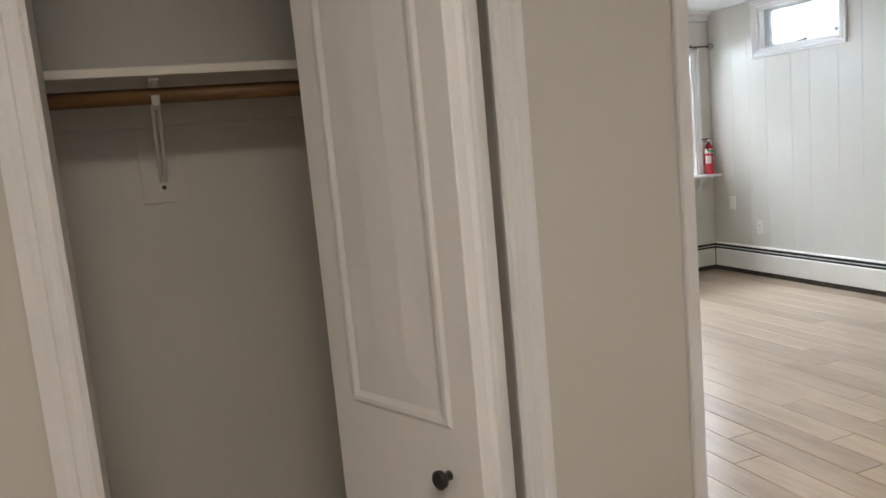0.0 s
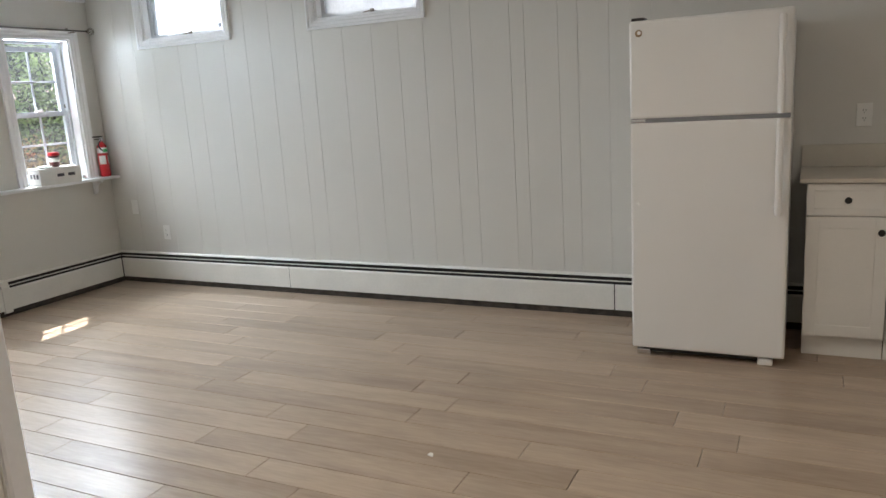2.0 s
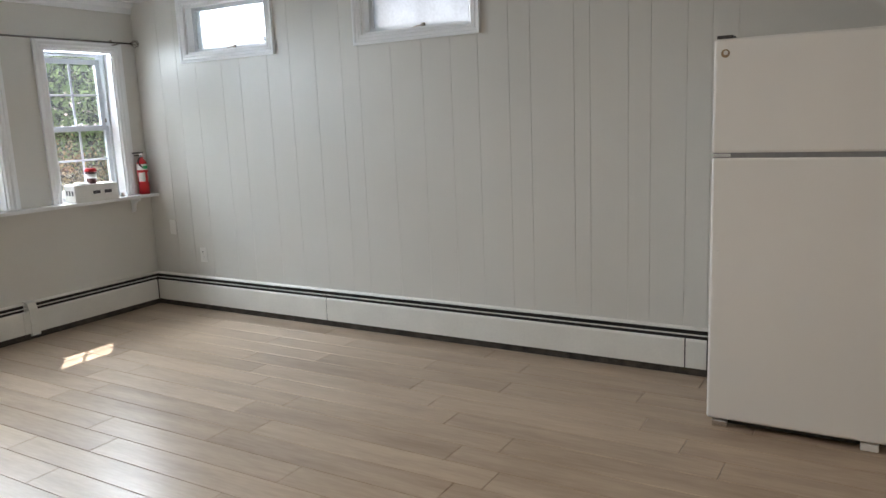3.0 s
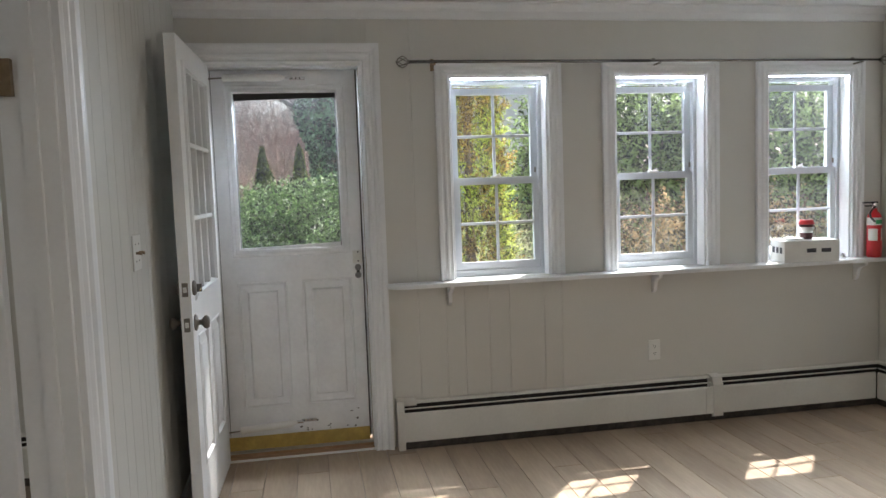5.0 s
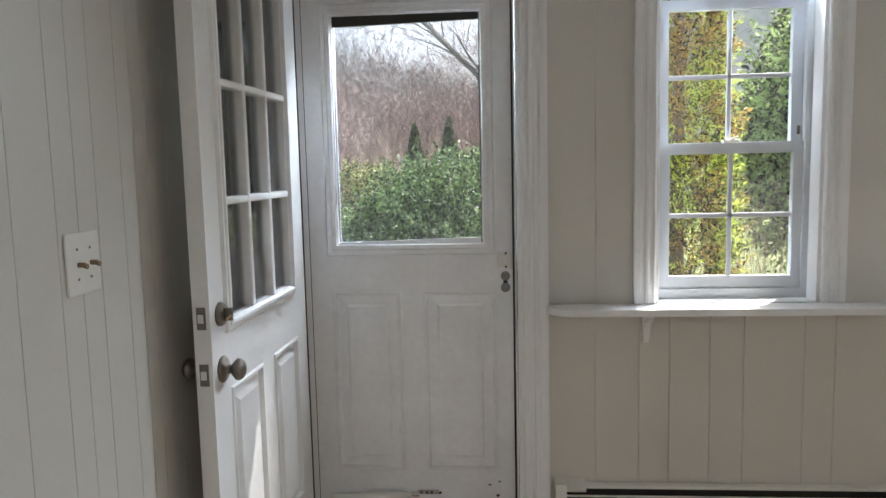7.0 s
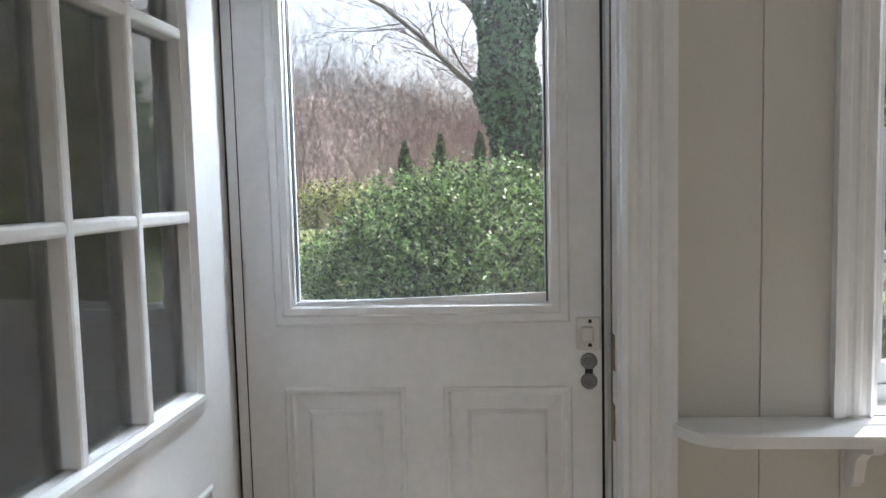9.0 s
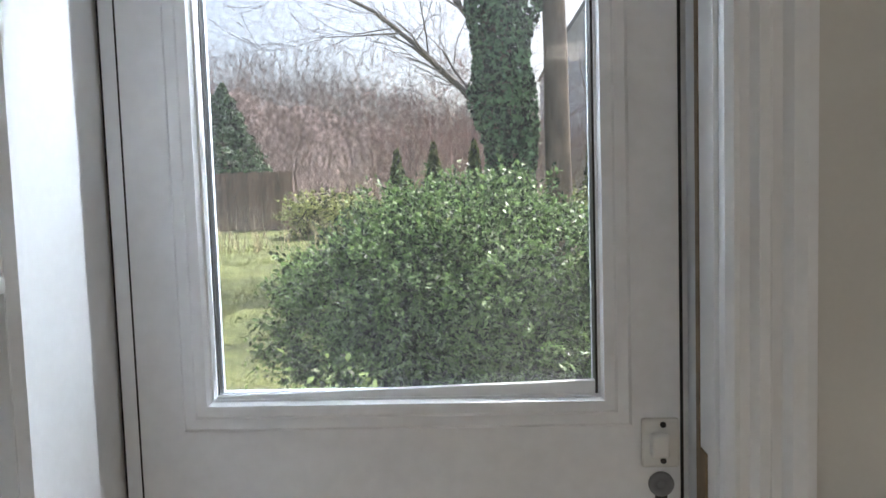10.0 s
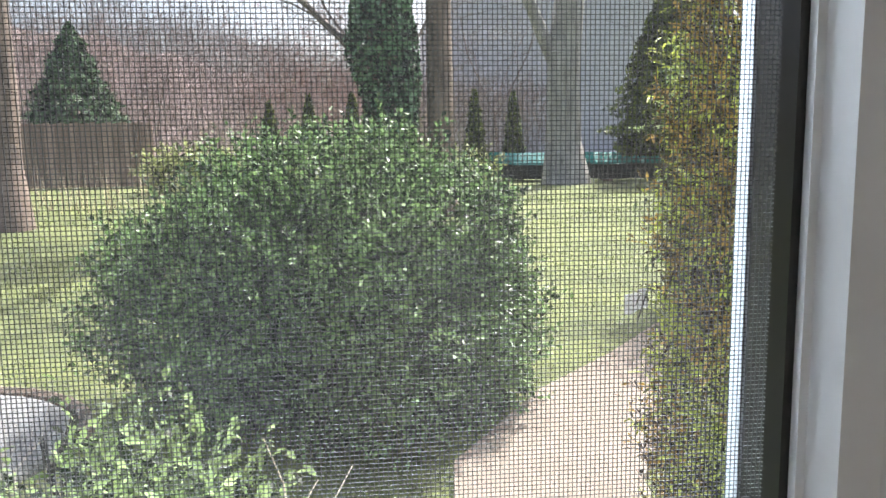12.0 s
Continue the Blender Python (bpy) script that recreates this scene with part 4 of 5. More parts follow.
def wall_plate(kind, m):
    w, h = plate_kinds[kind]
    label = {"outlet": "white duplex wall outlet", "switch": "white double switch plate with dark toggles", "blank": "blank white wall plate"}[kind]
    ob = thing("wall_outlet" if kind == "outlet" else "light_switch" if kind == "switch" else "wall_plate", m, label, "outlet" if kind == "outlet" else "switch" if kind == "switch" else "plate", "wall plates")
    part("cover", rbox(-w / 2, -0.006, -h / 2, w / 2, 0, h / 2, 0.0025), PLASTIC, ob)
    if kind == "outlet":
        for z in (-0.02, 0.02):
            bm = bmesh.new()
            lathe(bm, [(0.0165, 0), (0.0165, 0.002)], Matrix.Translation((0, -0.006, z)) @ Matrix.Rotation(radians(90), 4, "X"), 20)
            so = part("socket", bm, PLASTIC, ob)
            for x in (-0.006, 0.006):
                part("slot", rbox(x - 0.0012, -0.0088, z - 0.001, x + 0.0012, -0.0079, z + 0.008, 0.0003, 1), BLACK, so)
            bm = bmesh.new()
            tube(bm, (0, -0.0088, z - 0.007), (0, -0.0079, z - 0.007), 0.0024, 0.0024, 8)
            part("slot", bm, BLACK, so)
    if kind == "switch":
        for x in (-0.023, 0.023):
            bm = rbox(x - 0.004, -0.022, -0.006, x + 0.004, -0.006, 0.004, 0.002)
            tube(bm, (x, -0.026, -0.004), (x, -0.02, -0.004), 0.006, 0.004, 8)
            part("toggle", bm, BRONZE, ob, "dark bronze toggle")
            for z in (-0.03, 0.03):
                bm = bmesh.new()
                tube(bm, (x, -0.0072, z), (x, -0.006, z), 0.003, 0.003, 8)
                part("screw", bm, NICKEL, ob)
    return ob


wall_plate("outlet", pose(3.672, YN - 0.0065, 0.427))
wall_plate("outlet", pose(XE - 0.0065, 4.735, 0.42, 0, 0, -90))
wall_plate("blank", pose(XE - 0.0065, 5.055, 0.625, 0, 0, -90))
wall_plate("outlet", pose(XE - 0.0065, -0.196, 1.15, 0, 0, -90))
wall_plate("switch", pose(XW + 0.0065, 4.15, 1.202, 0, 0, 90))

# ---- fridge ----
FX, FY0, FY1, FH = 4.455, 0.125, 0.842, 1.665
fr = thing("refrigerator", pose(FX, FY1, 0, 0, 0, -90), "white textured top-freezer refrigerator against the plank wall", "refrigerator")
W = FY1 - FY0
part("cabinet_body", rbox(0.004, 0.065, 0.05, W - 0.004, 0.60, FH - 0.012, 0.006), FRIDGE, fr)
for z0, z1, nm in ((0.042, 1.188, "fridge_door"), (1.206, FH, "freezer_door")):
    d = part(nm, rbox(0, 0, z0, W, 0.058, z1, 0.012, 3), FRIDGE, fr)
    bm = bmesh.new()
    box(bm, 0.012, 0.058, z0 + 0.01, W - 0.012, 0.066, z1 - 0.01)
    part("gasket", bm, GASKET, d)
    hz0, hz1 = (0.745, 1.186) if nm == "fridge_door" else (1.208, 1.635)
    bm = bmesh.new()
    x = W - 0.045
    prof = [(-0.016, -0.030), (-0.010, -0.046), (0.006, -0.048), (0.016, -0.036), (0.016, -0.026), (-0.012, -0.026)]
    prism(bm, prof, lambda u, v, t: (x + u, v, t), hz0, hz1)
    if nm == "fridge_door":
        box(bm, x - 0.014, -0.030, hz0, x + 0.014, 0.002, hz0 + 0.055)
        box(bm, x - 0.012, -0.028, hz1 - 0.03, x + 0.012, 0.002, hz1)
    else:
        box(bm, x - 0.014, -0.030, hz1 - 0.055, x + 0.014, 0.002, hz1)
        box(bm, x - 0.012, -0.028, hz0, x + 0.012, 0.002, hz0 + 0.03)
    bmesh.ops.bevel(bm, geom=bm.edges[:], offset=0.004, segments=2, affect="EDGES")
    part("handle", bm, FRIDGE, d, "white moulded bar handle")
part("seam", rbox(0.006, 0.006, 1.186, W - 0.006, 0.06, 1.208, 0.001, 1), GASKET, fr, "dark grey gap between the doors")
part("hinge", rbox(0.004, 0.004, 1.189, 0.075, 0.03, 1.205, 0.002), CHROME, fr)
part("hinge", rbox(0.008, 0.012, FH, 0.07, 0.09, FH + 0.014, 0.003), BLACK, fr, "dark top hinge cover")
part("kick_grille", rbox(0.05, 0.045, 0.012, W - 0.05, 0.062, 0.055, 0.004), BLACK, fr)
for x in (0.03, W - 0.11):
    bm = rbox(x - 0.008, 0.010, 0.001, x + 0.06, 0.05, 0.034, 0.006)
    part("foot", bm, CHROME if x < 0.1 else FRIDGE, fr)
    bm = bmesh.new()
    tube(bm, (x + 0.02, 0.5, 0.0), (x + 0.02, 0.5, 0.055), 0.018, 0.018, 14)
    part("roller", bm, BLACK, fr)
bm = bmesh.new()
lathe(bm, [(0.017, 0), (0.017, 0.002), (0.015, 0.003)], Matrix.Translation((0.045, 0.0, 1.607)) @ Matrix.Rotation(radians(90), 4, "X"), 24)
badge = part("badge", bm, BRONZE, fr, "round dark and chrome maker's badge")
bm = bmesh.new()
lathe(bm, [(0.009, 0), (0.009, 0.0015)], Matrix.Translation((0.047, -0.003, 1.609)) @ Matrix.Rotation(radians(90), 4, "X"), 16)
part("badge_spot", bm, CHROME, badge)
bm = bmesh.new()
lathe(bm, [(0.008, 0), (0.006, 0.002)], Matrix.Translation((0.035, 0.0, 0.79)) @ Matrix.Rotation(radians(90), 4, "X"), 12)
part("plug", bm, PLASTIC, fr)

# ---- kitchen run ----
CX = 4.645


def base_cabinet(y1, w):
    ob = thing("base_cabinet", pose(CX, y1, 0, 0, 0, -90), "white shaker base cabinet with a drawer and black knobs", "cabinet", "kitchen base cabinets")
    part("carcass", rbox(0.001, 0.02, 0.105, w - 0.001, 0.46, 0.868, 0.001, 1), CABINET, ob)
    part("toe_kick", rbox(0.001, 0.055, 0.0, w - 0.001, 0.07, 0.105, 0.001, 1), CABINET, ob)

    def shaker(x0, x1, z0, z1, r, nm):
        bm = rbox(x0, 0.006, z0, x1, 0.019, z1, 0.001, 1)
        d = part(nm, bm, CABINET, ob)
        bm = bmesh.new()
        ring_frame(bm, x0, x1, z0, z1, r, 0.0, 0.006)
        bmesh.ops.bevel(bm, geom=bm.edges[:], offset=0.0008, segments=1, affect="EDGES")
        part("face_frame", bm, CABINET, d)
        return d

    def pull(d, x, z):
        bm = bmesh.new()
        lathe(bm, [(0.008, 0), (0.006, 0.008), (0.007, 0.012), (0.015, 0.016), (0.016, 0.022), (0.010, 0.028)], Matrix.Translation((x, 0.0, z)) @ Matrix.Rotation(radians(90), 4, "X"), 18)
        part("knob", bm, BLACK, d, "round black cabinet knob")

    d = shaker(0.003, w - 0.003, 0.712, 0.862, 0.032, "drawer_front")
    pull(d, w / 2, 0.787)
    d = shaker(0.003, w - 0.003, 0.118, 0.706, 0.055, "cabinet_door")
    pull(d, w - 0.035 if y1 > 0 else 0.035, 0.636)
    return ob


base_cabinet(0.055, 0.352)
base_cabinet(-0.299, 0.352)
base_cabinet(-0.653, 0.40)
bm = rbox(CX - 0.025, -1.05, 0.869, XE - 0.0075, 0.085, 0.889, 0.003)
tagged(part("worktop", bm, COUNTER), "pale stone-coloured kitchen worktop", "worktop")
bm = rbox(XE - 0.026, -1.05, 0.8895, XE - 0.0075, 0.085, 1.005, 0.003)
tagged(part("backsplash", bm, COUNTER), "low pale backsplash behind the worktop", "backsplash")
bm = bmesh.new()
pts = [Vector((XE - 0.02, -0.30, 1.75)), Vector((XE - 0.03, -0.305, 1.62)), Vector((XE - 0.025, -0.29, 1.55)), Vector((XE - 0.02, -0.282, 1.49)), Vector((XE - 0.018, -0.284, 1.45))]
for p, q in zip(pts, pts[1:]):
    tube(bm, p, q, 0.005, 0.005, 8)
box(bm, XE - 0.026, -0.31, 1.74, XE - 0.0065, -0.29, 1.77)
tagged(part("wall_cable", bm, PLASTIC), "white loose cable hanging from the kitchen wall", "cable")

# ---- things on the window shelf ----
ext = thing("fire_extinguisher", (5.045, YN - 0.062, 0.8945), "small red fire extinguisher with a white label on the shelf", "extinguisher")
bm = bmesh.new()
lathe(bm, [(0.036, 0), (0.041, 0.004), (0.041, 0.225), (0.036, 0.25), (0.022, 0.268), (0.016, 0.275), (0.016, 0.285)], None, 28)
part("cylinder", bm, RED, ext)
for z0, z1, a0, a1, mt in ((0.19, 0.235, 0, 24, CARD), (0.10, 0.17, 12, 17, CARD), (0.10, 0.17, 19, 23, CARD), (0.198, 0.222, 16, 20, GREENINK)):
    bm = bmesh.new()
    r = 0.0416 if mt is CARD else 0.0421
    rings = [[bm.verts.new((r * math.cos(2 * math.pi * i / 24), r * math.sin(2 * math.pi * i / 24), z)) for i in range(a0, a1 + 1)] for z in (z0, z1)]
    for i in range(len(rings[0]) - 1):
        bm.faces.new((rings[0][i], rings[0][i + 1], rings[1][i + 1], rings[1][i]))
    part("label_band", bm, mt, ext, "white and green label")
bm = bmesh.new()
lathe(bm, [(0.014, 0.285), (0.018, 0.29), (0.018, 0.315), (0.012, 0.322)], None, 16)
part("valve", bm, CHROME, ext)
bm = rbox(-0.075, -0.009, 0.318, 0.018, 0.009, 0.328, 0.003)
box(bm, -0.06, -0.007, 0.300, 0.0, 0.007, 0.307)
part("lever", bm, BLACK, ext)
bm = bmesh.new()
for i in range(8):
    a0, a1 = math.pi * i / 8, math.pi * (i + 1) / 8
    tube(bm, (-0.02 - 0.035 * math.sin(a0), -0.03, 0.30 - 0.09 * i / 8), (-0.02 - 0.035 * math.sin(a1), -0.03, 0.30 - 0.09 * (i + 1) / 8), 0.006, 0.006, 8)
part("hose", bm, BLACK, ext)
carton = thing("cardboard_box", pose(4.60, YN - 0.045, 0.8945, 0, 0, -9), "closed white printed cardboard box on the window shelf", "box")
part("carton", rbox(-0.16, -0.085, 0.0, 0.16, 0.085, 0.125, 0.003), CARD, carton)
for x in (-0.03, 0.055):
    part("print_mark", rbox(x, -0.0858, 0.055, x + 0.055, -0.0852, 0.078, 0.0002, 1), INK, carton, "dark printed bar")
for k in range(3):
    part("print_mark", rbox(-0.1608, -0.06 + 0.045 * k, 0.05, -0.1602, -0.03 + 0.045 * k, 0.085, 0.0002, 1), INK, carton, "dark printed bar")
cup = thing("paper_cup", (4.615, YN - 0.04, 1.0205), "dark paper coffee cup with a red lid on the box", "cup")
bm = bmesh.new()
lathe(bm, [(0.030, 0), (0.031, 0.003), (0.040, 0.088)], None, 24)
part("sleeve", bm, CUP, cup)
bm = bmesh.new()
lathe(bm, [(0.0415, 0.086), (0.043, 0.090), (0.043, 0.096), (0.039, 0.100), (0.037, 0.110), (0.035, 0.111)], None, 24)
part("lid", bm, RED, cup, "red plastic lid")
bm = bmesh.new()
lathe(bm, [(0.034, 0.03), (0.0385, 0.068)], Matrix.Translation((0, 0, 0.002)), 24)
part("cup_label", bm, CARD, cup)
tray = thing("paper_plate", (4.52, YN - 0.055, 1.0205), "crumpled off-white paper on the box", "paper")
bm = bmesh.new()
lathe(bm, [(0.05, 0.0), (0.055, 0.004), (0.05, 0.008), (0.02, 0.010)], None, 14)
for v in bm.verts:
    v.co.z += 0.006 * (noise.noise(v.co * 30) + 0.5) if v.co.z > 0.001 else 0
part("sheet", bm, CARD, tray)
for i, (x, y, s) in enumerate(((4.80, 0.03, 1.0), (4.85, 0.05, 0.8), (4.83, 0.018, 0.7))):
    bm = bmesh.new()
    lathe(bm, [(0.018 * s, 0), (0.020 * s, 0.01 * s), (0.012 * s, 0.03 * s), (0.010 * s, 0.04 * s)], Matrix.Translation((x, YN - y, 0.8945)), 14)
    tagged(part("small_fitting", bm, CHROME if i else PLASTIC), "small shiny hardware piece on the window shelf", "hardware", "loose hardware")
# a chip of paper on the floor
bm = bmesh.new()
prism(bm, [(0, 0), (0.022, 0.006), (0.03, 0.02), (0.01, 0.026)], lambda u, v, t: (3.105 + u, 1.335 + v, t), 0.0, 0.004)
tagged(part("paper_scrap", bm, CARD), "tiny white paper scrap on the floor", "scrap")
# ---- garden ----


def ground_z(x, y):
    """The garden lies a step below the floor and rises gently away from the house."""
    return -0.12 + 0.025 * max(0.0, min(y, 60.0) - 10.0)


gx = [-400, -60, -25, -12, *[i * 1.0 for i in range(-8, 17)], 22, 30, 60, 400]
gy = [-700, -120, -40, -10, 0, 5.47, *[6.0 + i * 1.0 for i in range(30)], 40, 50, 60, 120, 700]
gv = [(x, y, ground_z(x, y) + (0.03 * noise.noise((x * 0.7, y * 0.7, 0)) if 7 < y < 40 else 0)) for y in gy for x in gx]
nx = len(gx)
gf = [(j * nx + i, j * nx + i + 1, (j + 1) * nx + i + 1, (j + 1) * nx + i) for j in range(len(gy) - 1) for i in range(nx - 1)]
tagged(raw("ground", gv, gf, GRASS), "spring lawn with worn yellowish patches", "lawn", kind="structure")
# blades of grass over the near lawn
rs = np.random.RandomState(8)
n = 150000
bx, by = rs.uniform(-9, 10, n), 6.2 + 17.0 * rs.rand(n) ** 1.3
clump = np.array([noise.noise((p * 0.9, q * 0.9, 4.0)) + 0.5 * noise.noise((p * 3.1, q * 3.1, 1.0)) for p, q in zip(bx, by)])
keep = clump + rs.normal(0, 0.25, n) > -0.25
bx, by, clump = bx[keep], by[keep], clump[keep]
n = len(bx)
bz = np.array([ground_z(p, q) for p, q in zip(bx, by)]) - 0.02
tall = (0.014 + 0.016 * rs.rand(n)) * (1 + 0.5 * clump)
turn_a = rs.rand(n) * 2 * np.pi
foot = np.stack([bx, by, bz], 1)
across = np.stack([np.cos(turn_a), np.sin(turn_a), 0 * turn_a], 1) * (0.003 + 0.00025 * by)[:, None]
tip = foot + np.stack([rs.normal(0, 0.012, n), rs.normal(0, 0.012, n), tall + 0.02], 1)
blades = np.stack([foot - across, foot + across, tip], 1).reshape(-1, 3)
GRASS_BLADE = leaf_material("grass_blade", (0.085, 0.140, 0.028), (0.15, 0.190, 0.045), vary=0.2)
tagged(raw("grass", blades.tolist(), np.arange(3 * n).reshape(-1, 3).tolist(), GRASS_BLADE), "short uneven spring grass on the lawn", "grass", kind="stuff")
# the path and its slabs
path_line = [(2.30, 6.0), (2.44, 7.2), (2.58, 8.3), (3.15, 9.15), (3.75, 9.95), (4.35, 10.65), (5.2, 11.5)]
bm = bmesh.new()
rows = []
for k, (x, y) in enumerate(path_line):
    x2, y2 = path_line[min(k + 1, len(path_line) - 1)]
    x1, y1 = path_line[max(k - 1, 0)]
    d = Vector((x2 - x1, y2 - y1)).normalized()
    n = Vector((d.y, -d.x)) * (0.42 if k < 4 else 0.30)
    rows.append([bm.verts.new((x + s * n.x, y + s * n.y, ground_z(x, y) + h)) for s, h in ((-1, -0.05), (-1, 0.045), (1, 0.045), (1, -0.05))])
for a, b in zip(rows, rows[1:]):
    for i in range(3):
        bm.faces.new((a[i], a[i + 1], b[i + 1], b[i]))
tagged(part("garden_path", bm, CONCRETE), "pinkish beige concrete garden path", "path", kind="structure")
bm = bmesh.new()
lathe(bm, [(0.95, 0.0), (0.95, 0.05), (0.90, 0.06)], Matrix.Translation((-0.68, 8.9, ground_z(0, 8.9) - 0.01)), 28)
tagged(part("stone_slab", bm, STONE), "pale round stone slab beside the lawn", "slab")
bm = bmesh.new()
for i in range(16):
    a0, a1 = 0.2 + 1.9 * i / 16, 0.2 + 1.9 * (i + 1) / 16
    c = Vector((-0.68, 8.9, ground_z(0, 8.9) + 0.03))
    tube(bm, c + Vector((math.cos(a0), math.sin(a0), 0)) * 1.02, c + Vector((math.cos(a1), math.sin(a1), 0)) * 1.02, 0.04, 0.04, 6)
tagged(part("edging", bm, BARK), "dark curved edging round the stone slab", "edging")


def leaf_mesh(name, centers, outward, size, mat, parent, seed, long=1.6, droop=0.3):
    """Many small pointed leaves, one quad each, as one mesh."""
    r = np.random.RandomState(seed)
    n = len(centers)
    d = outward + r.normal(0, 0.65, (n, 3))
    d /= np.linalg.norm(d, axis=1)[:, None] + 1e-9
    u = np.cross(d, r.normal(0, 1, (n, 3)))
    u /= np.linalg.norm(u, axis=1)[:, None] + 1e-9
    u[:, 2] -= droop * r.rand(n)
    w = np.cross(d, u)
    s = (size * (0.6 + 0.8 * r.rand(n)))[:, None]
    v = np.stack([centers - u * s * long * 0.5, centers + w * s * 0.5 + d * s * 0.12, centers + u * s * long * 0.5, centers - w * s * 0.5 + d * s * 0.12], 1).reshape(-1, 3)
    f = np.arange(4 * n).reshape(-1, 4)
    return raw(name, v.tolist(), f.tolist(), mat, parent)


def shoot_mesh(name, bases, ways, length, per, size, wide, mat, parent, seed, lift=0.5):
    """Leafy shoots: leaves set round short twigs that point out and up, as one mesh."""
    r = np.random.RandomState(seed)
    n = len(bases)
    ways = ways + np.array((0, 0, lift)) + r.normal(0, 0.35, (n, 3))
    ways /= np.linalg.norm(ways, axis=1)[:, None]
    f = (np.arange(per) + r.rand(n, per)) / per
    reach = (length * (0.5 + r.rand(n)))[:, None, None]
    pos = bases[:, None, :] + ways[:, None, :] * reach * f[:, :, None]
    axis = ways[:, None, :] * 0.7 + r.normal(0, 0.6, (n, per, 3))
    axis /= np.linalg.norm(axis, axis=2)[:, :, None]
    side = np.cross(axis, np.array((0, 0, 1.0)) + r.normal(0, 0.5, (n, per, 3)))
    side /= np.linalg.norm(side, axis=2)[:, :, None] + 1e-9
    s = (size * (0.6 + 0.7 * r.rand(n, per)))[:, :, None]
    bend = np.zeros_like(axis)
    bend[:, :, 2] = -0.12
    v = np.stack([pos, pos + axis * s * 0.5 + side * s * wide, pos + (axis + bend) * s, pos + axis * s * 0.5 - side * s * wide], 2).reshape(-1, 3)
    return raw(name, v.tolist(), np.arange(len(v)).reshape(-1, 4).tolist(), mat, parent)


def blob_points(c, radii, n, seed, rough=0.22, inner=0.7, flat=-0.2):
    """Points near the skin of a lumpy ellipsoid, and the ways out."""
    r = np.random.RandomState(seed)
    d = r.normal(0, 1, (n, 3))
    d /= np.linalg.norm(d, axis=1)[:, None]
    d[:, 2] = np.where(d[:, 2] < flat, flat + 0.3 * (d[:, 2] - flat), d[:, 2])
    lump = np.array([noise.noise((p[0] * 2.4 + seed, p[1] * 2.4, p[2] * 2.4)) + 0.6 * noise.noise((p[0] * 6, p[1] * 6 + seed, p[2] * 6)) for p in d])
    k = (inner + (1 - inner) * np.sqrt(r.rand(n))) * (1 + rough * lump)
    pts = np.array(c) + d * np.array(radii) * k[:, None]
    return pts, d


def stems(bm, base, top_points, r0, seed, seg=5):
    r = random.Random(seed)
    for p in top_points:
        b = Vector(base) + Vector((r.uniform(-0.12, 0.12), r.uniform(-0.12, 0.12), 0))
        mid = b.lerp(Vector(p), 0.5) + Vector((r.uniform(-0.1, 0.1), r.uniform(-0.1, 0.1), 0.1))
        tube(bm, b, mid, r0, r0 * 0.7, seg, False)
        tube(bm, mid, Vector(p), r0 * 0.7, r0 * 0.25, seg, False)


# shrubs: stems, an inner mass and leafy shoots all over
def shrub(x, y, radii, zc, n, size, mat, seed, label, name="shrub", inner=0.8, rough=0.22, flat=-0.62, shoot=0.16, per=14):
    z = ground_z(x, y)
    ob = thing(name, (x, y, z), label, "shrub", "garden shrubs")
    bm = bmesh.new()
    r = random.Random(seed)
    tops = [Vector((radii[0] * 0.7 * math.cos(a), radii[1] * 0.7 * math.sin(a), zc + radii[2] * r.uniform(-0.3, 0.5))) for a in [2 * math.pi * i / 12 + r.random() for i in range(12)]]
    stems(bm, (0, 0, -0.02), tops, 0.02 * min(2, radii[0] + 0.4), seed)
    part("stem_cluster", bm, BARK, ob)
    pts, d = blob_points((0, 0, zc), radii, n // per, seed, rough, inner, flat)
    keep = pts[:, 2] > 0.05
    shoot_mesh("foliage", pts[keep], d[keep], shoot, per, size, 0.24, mat, ob, seed)
    pts, d = blob_points((0, 0, zc), [q * 0.8 for q in radii], n // 4, seed + 7, rough, 0.5, flat)
    keep = pts[:, 2] > 0.03
    leaf_mesh("inner_foliage", pts[keep], d[keep], size * 0.9, mat, ob, seed + 3)
    return ob


shrub(1.63, 9.55, (1.11, 1.04, 0.85), 0.62, 84000, 0.043, LEAF_DARK, 11, "large rounded glossy evergreen shrub on the lawn", inner=0.82, rough=0.26)
shrub(1.22, 6.95, (0.31, 0.26, 0.30), 0.42, 8000, 0.040, LEAF_FRESH, 12, "small fresh green bush below the door", inner=0.45, rough=0.45, per=12)
shrub(0.66, 6.80, (0.30, 0.24, 0.24), 0.26, 2200, 0.038, LEAF_FRESH, 13, "low fresh green bush beside the steps", inner=0.45, rough=0.5, per=12)
shrub(2.85, 7.05, (0.22, 0.22, 0.18), 0.18, 2600, 0.032, LEAF_FRESH, 14, "small green clump at the path edge", inner=0.4, rough=0.4, shoot=0.1, per=10)
shrub(-2.5, 25.5, (1.3, 0.9, 0.6), 0.5, 5000, 0.12, LEAF_LIGHT, 15, "light green bush at the end of the lawn", inner=0.5, shoot=0.4)
shrub(0.2, 24.5, (1.9, 1.2, 0.5), 0.30, 6000, 0.12, LEAF_LIGHT, 16, "broad light green bush at the end of the lawn", inner=0.5, shoot=0.4)
shrub(3.4, 24.0, (1.8, 1.2, 0.6), 0.4, 5000, 0.12, LEAF_LIGHT, 17, "light green bush under the ivy tree", inner=0.5, shoot=0.4)
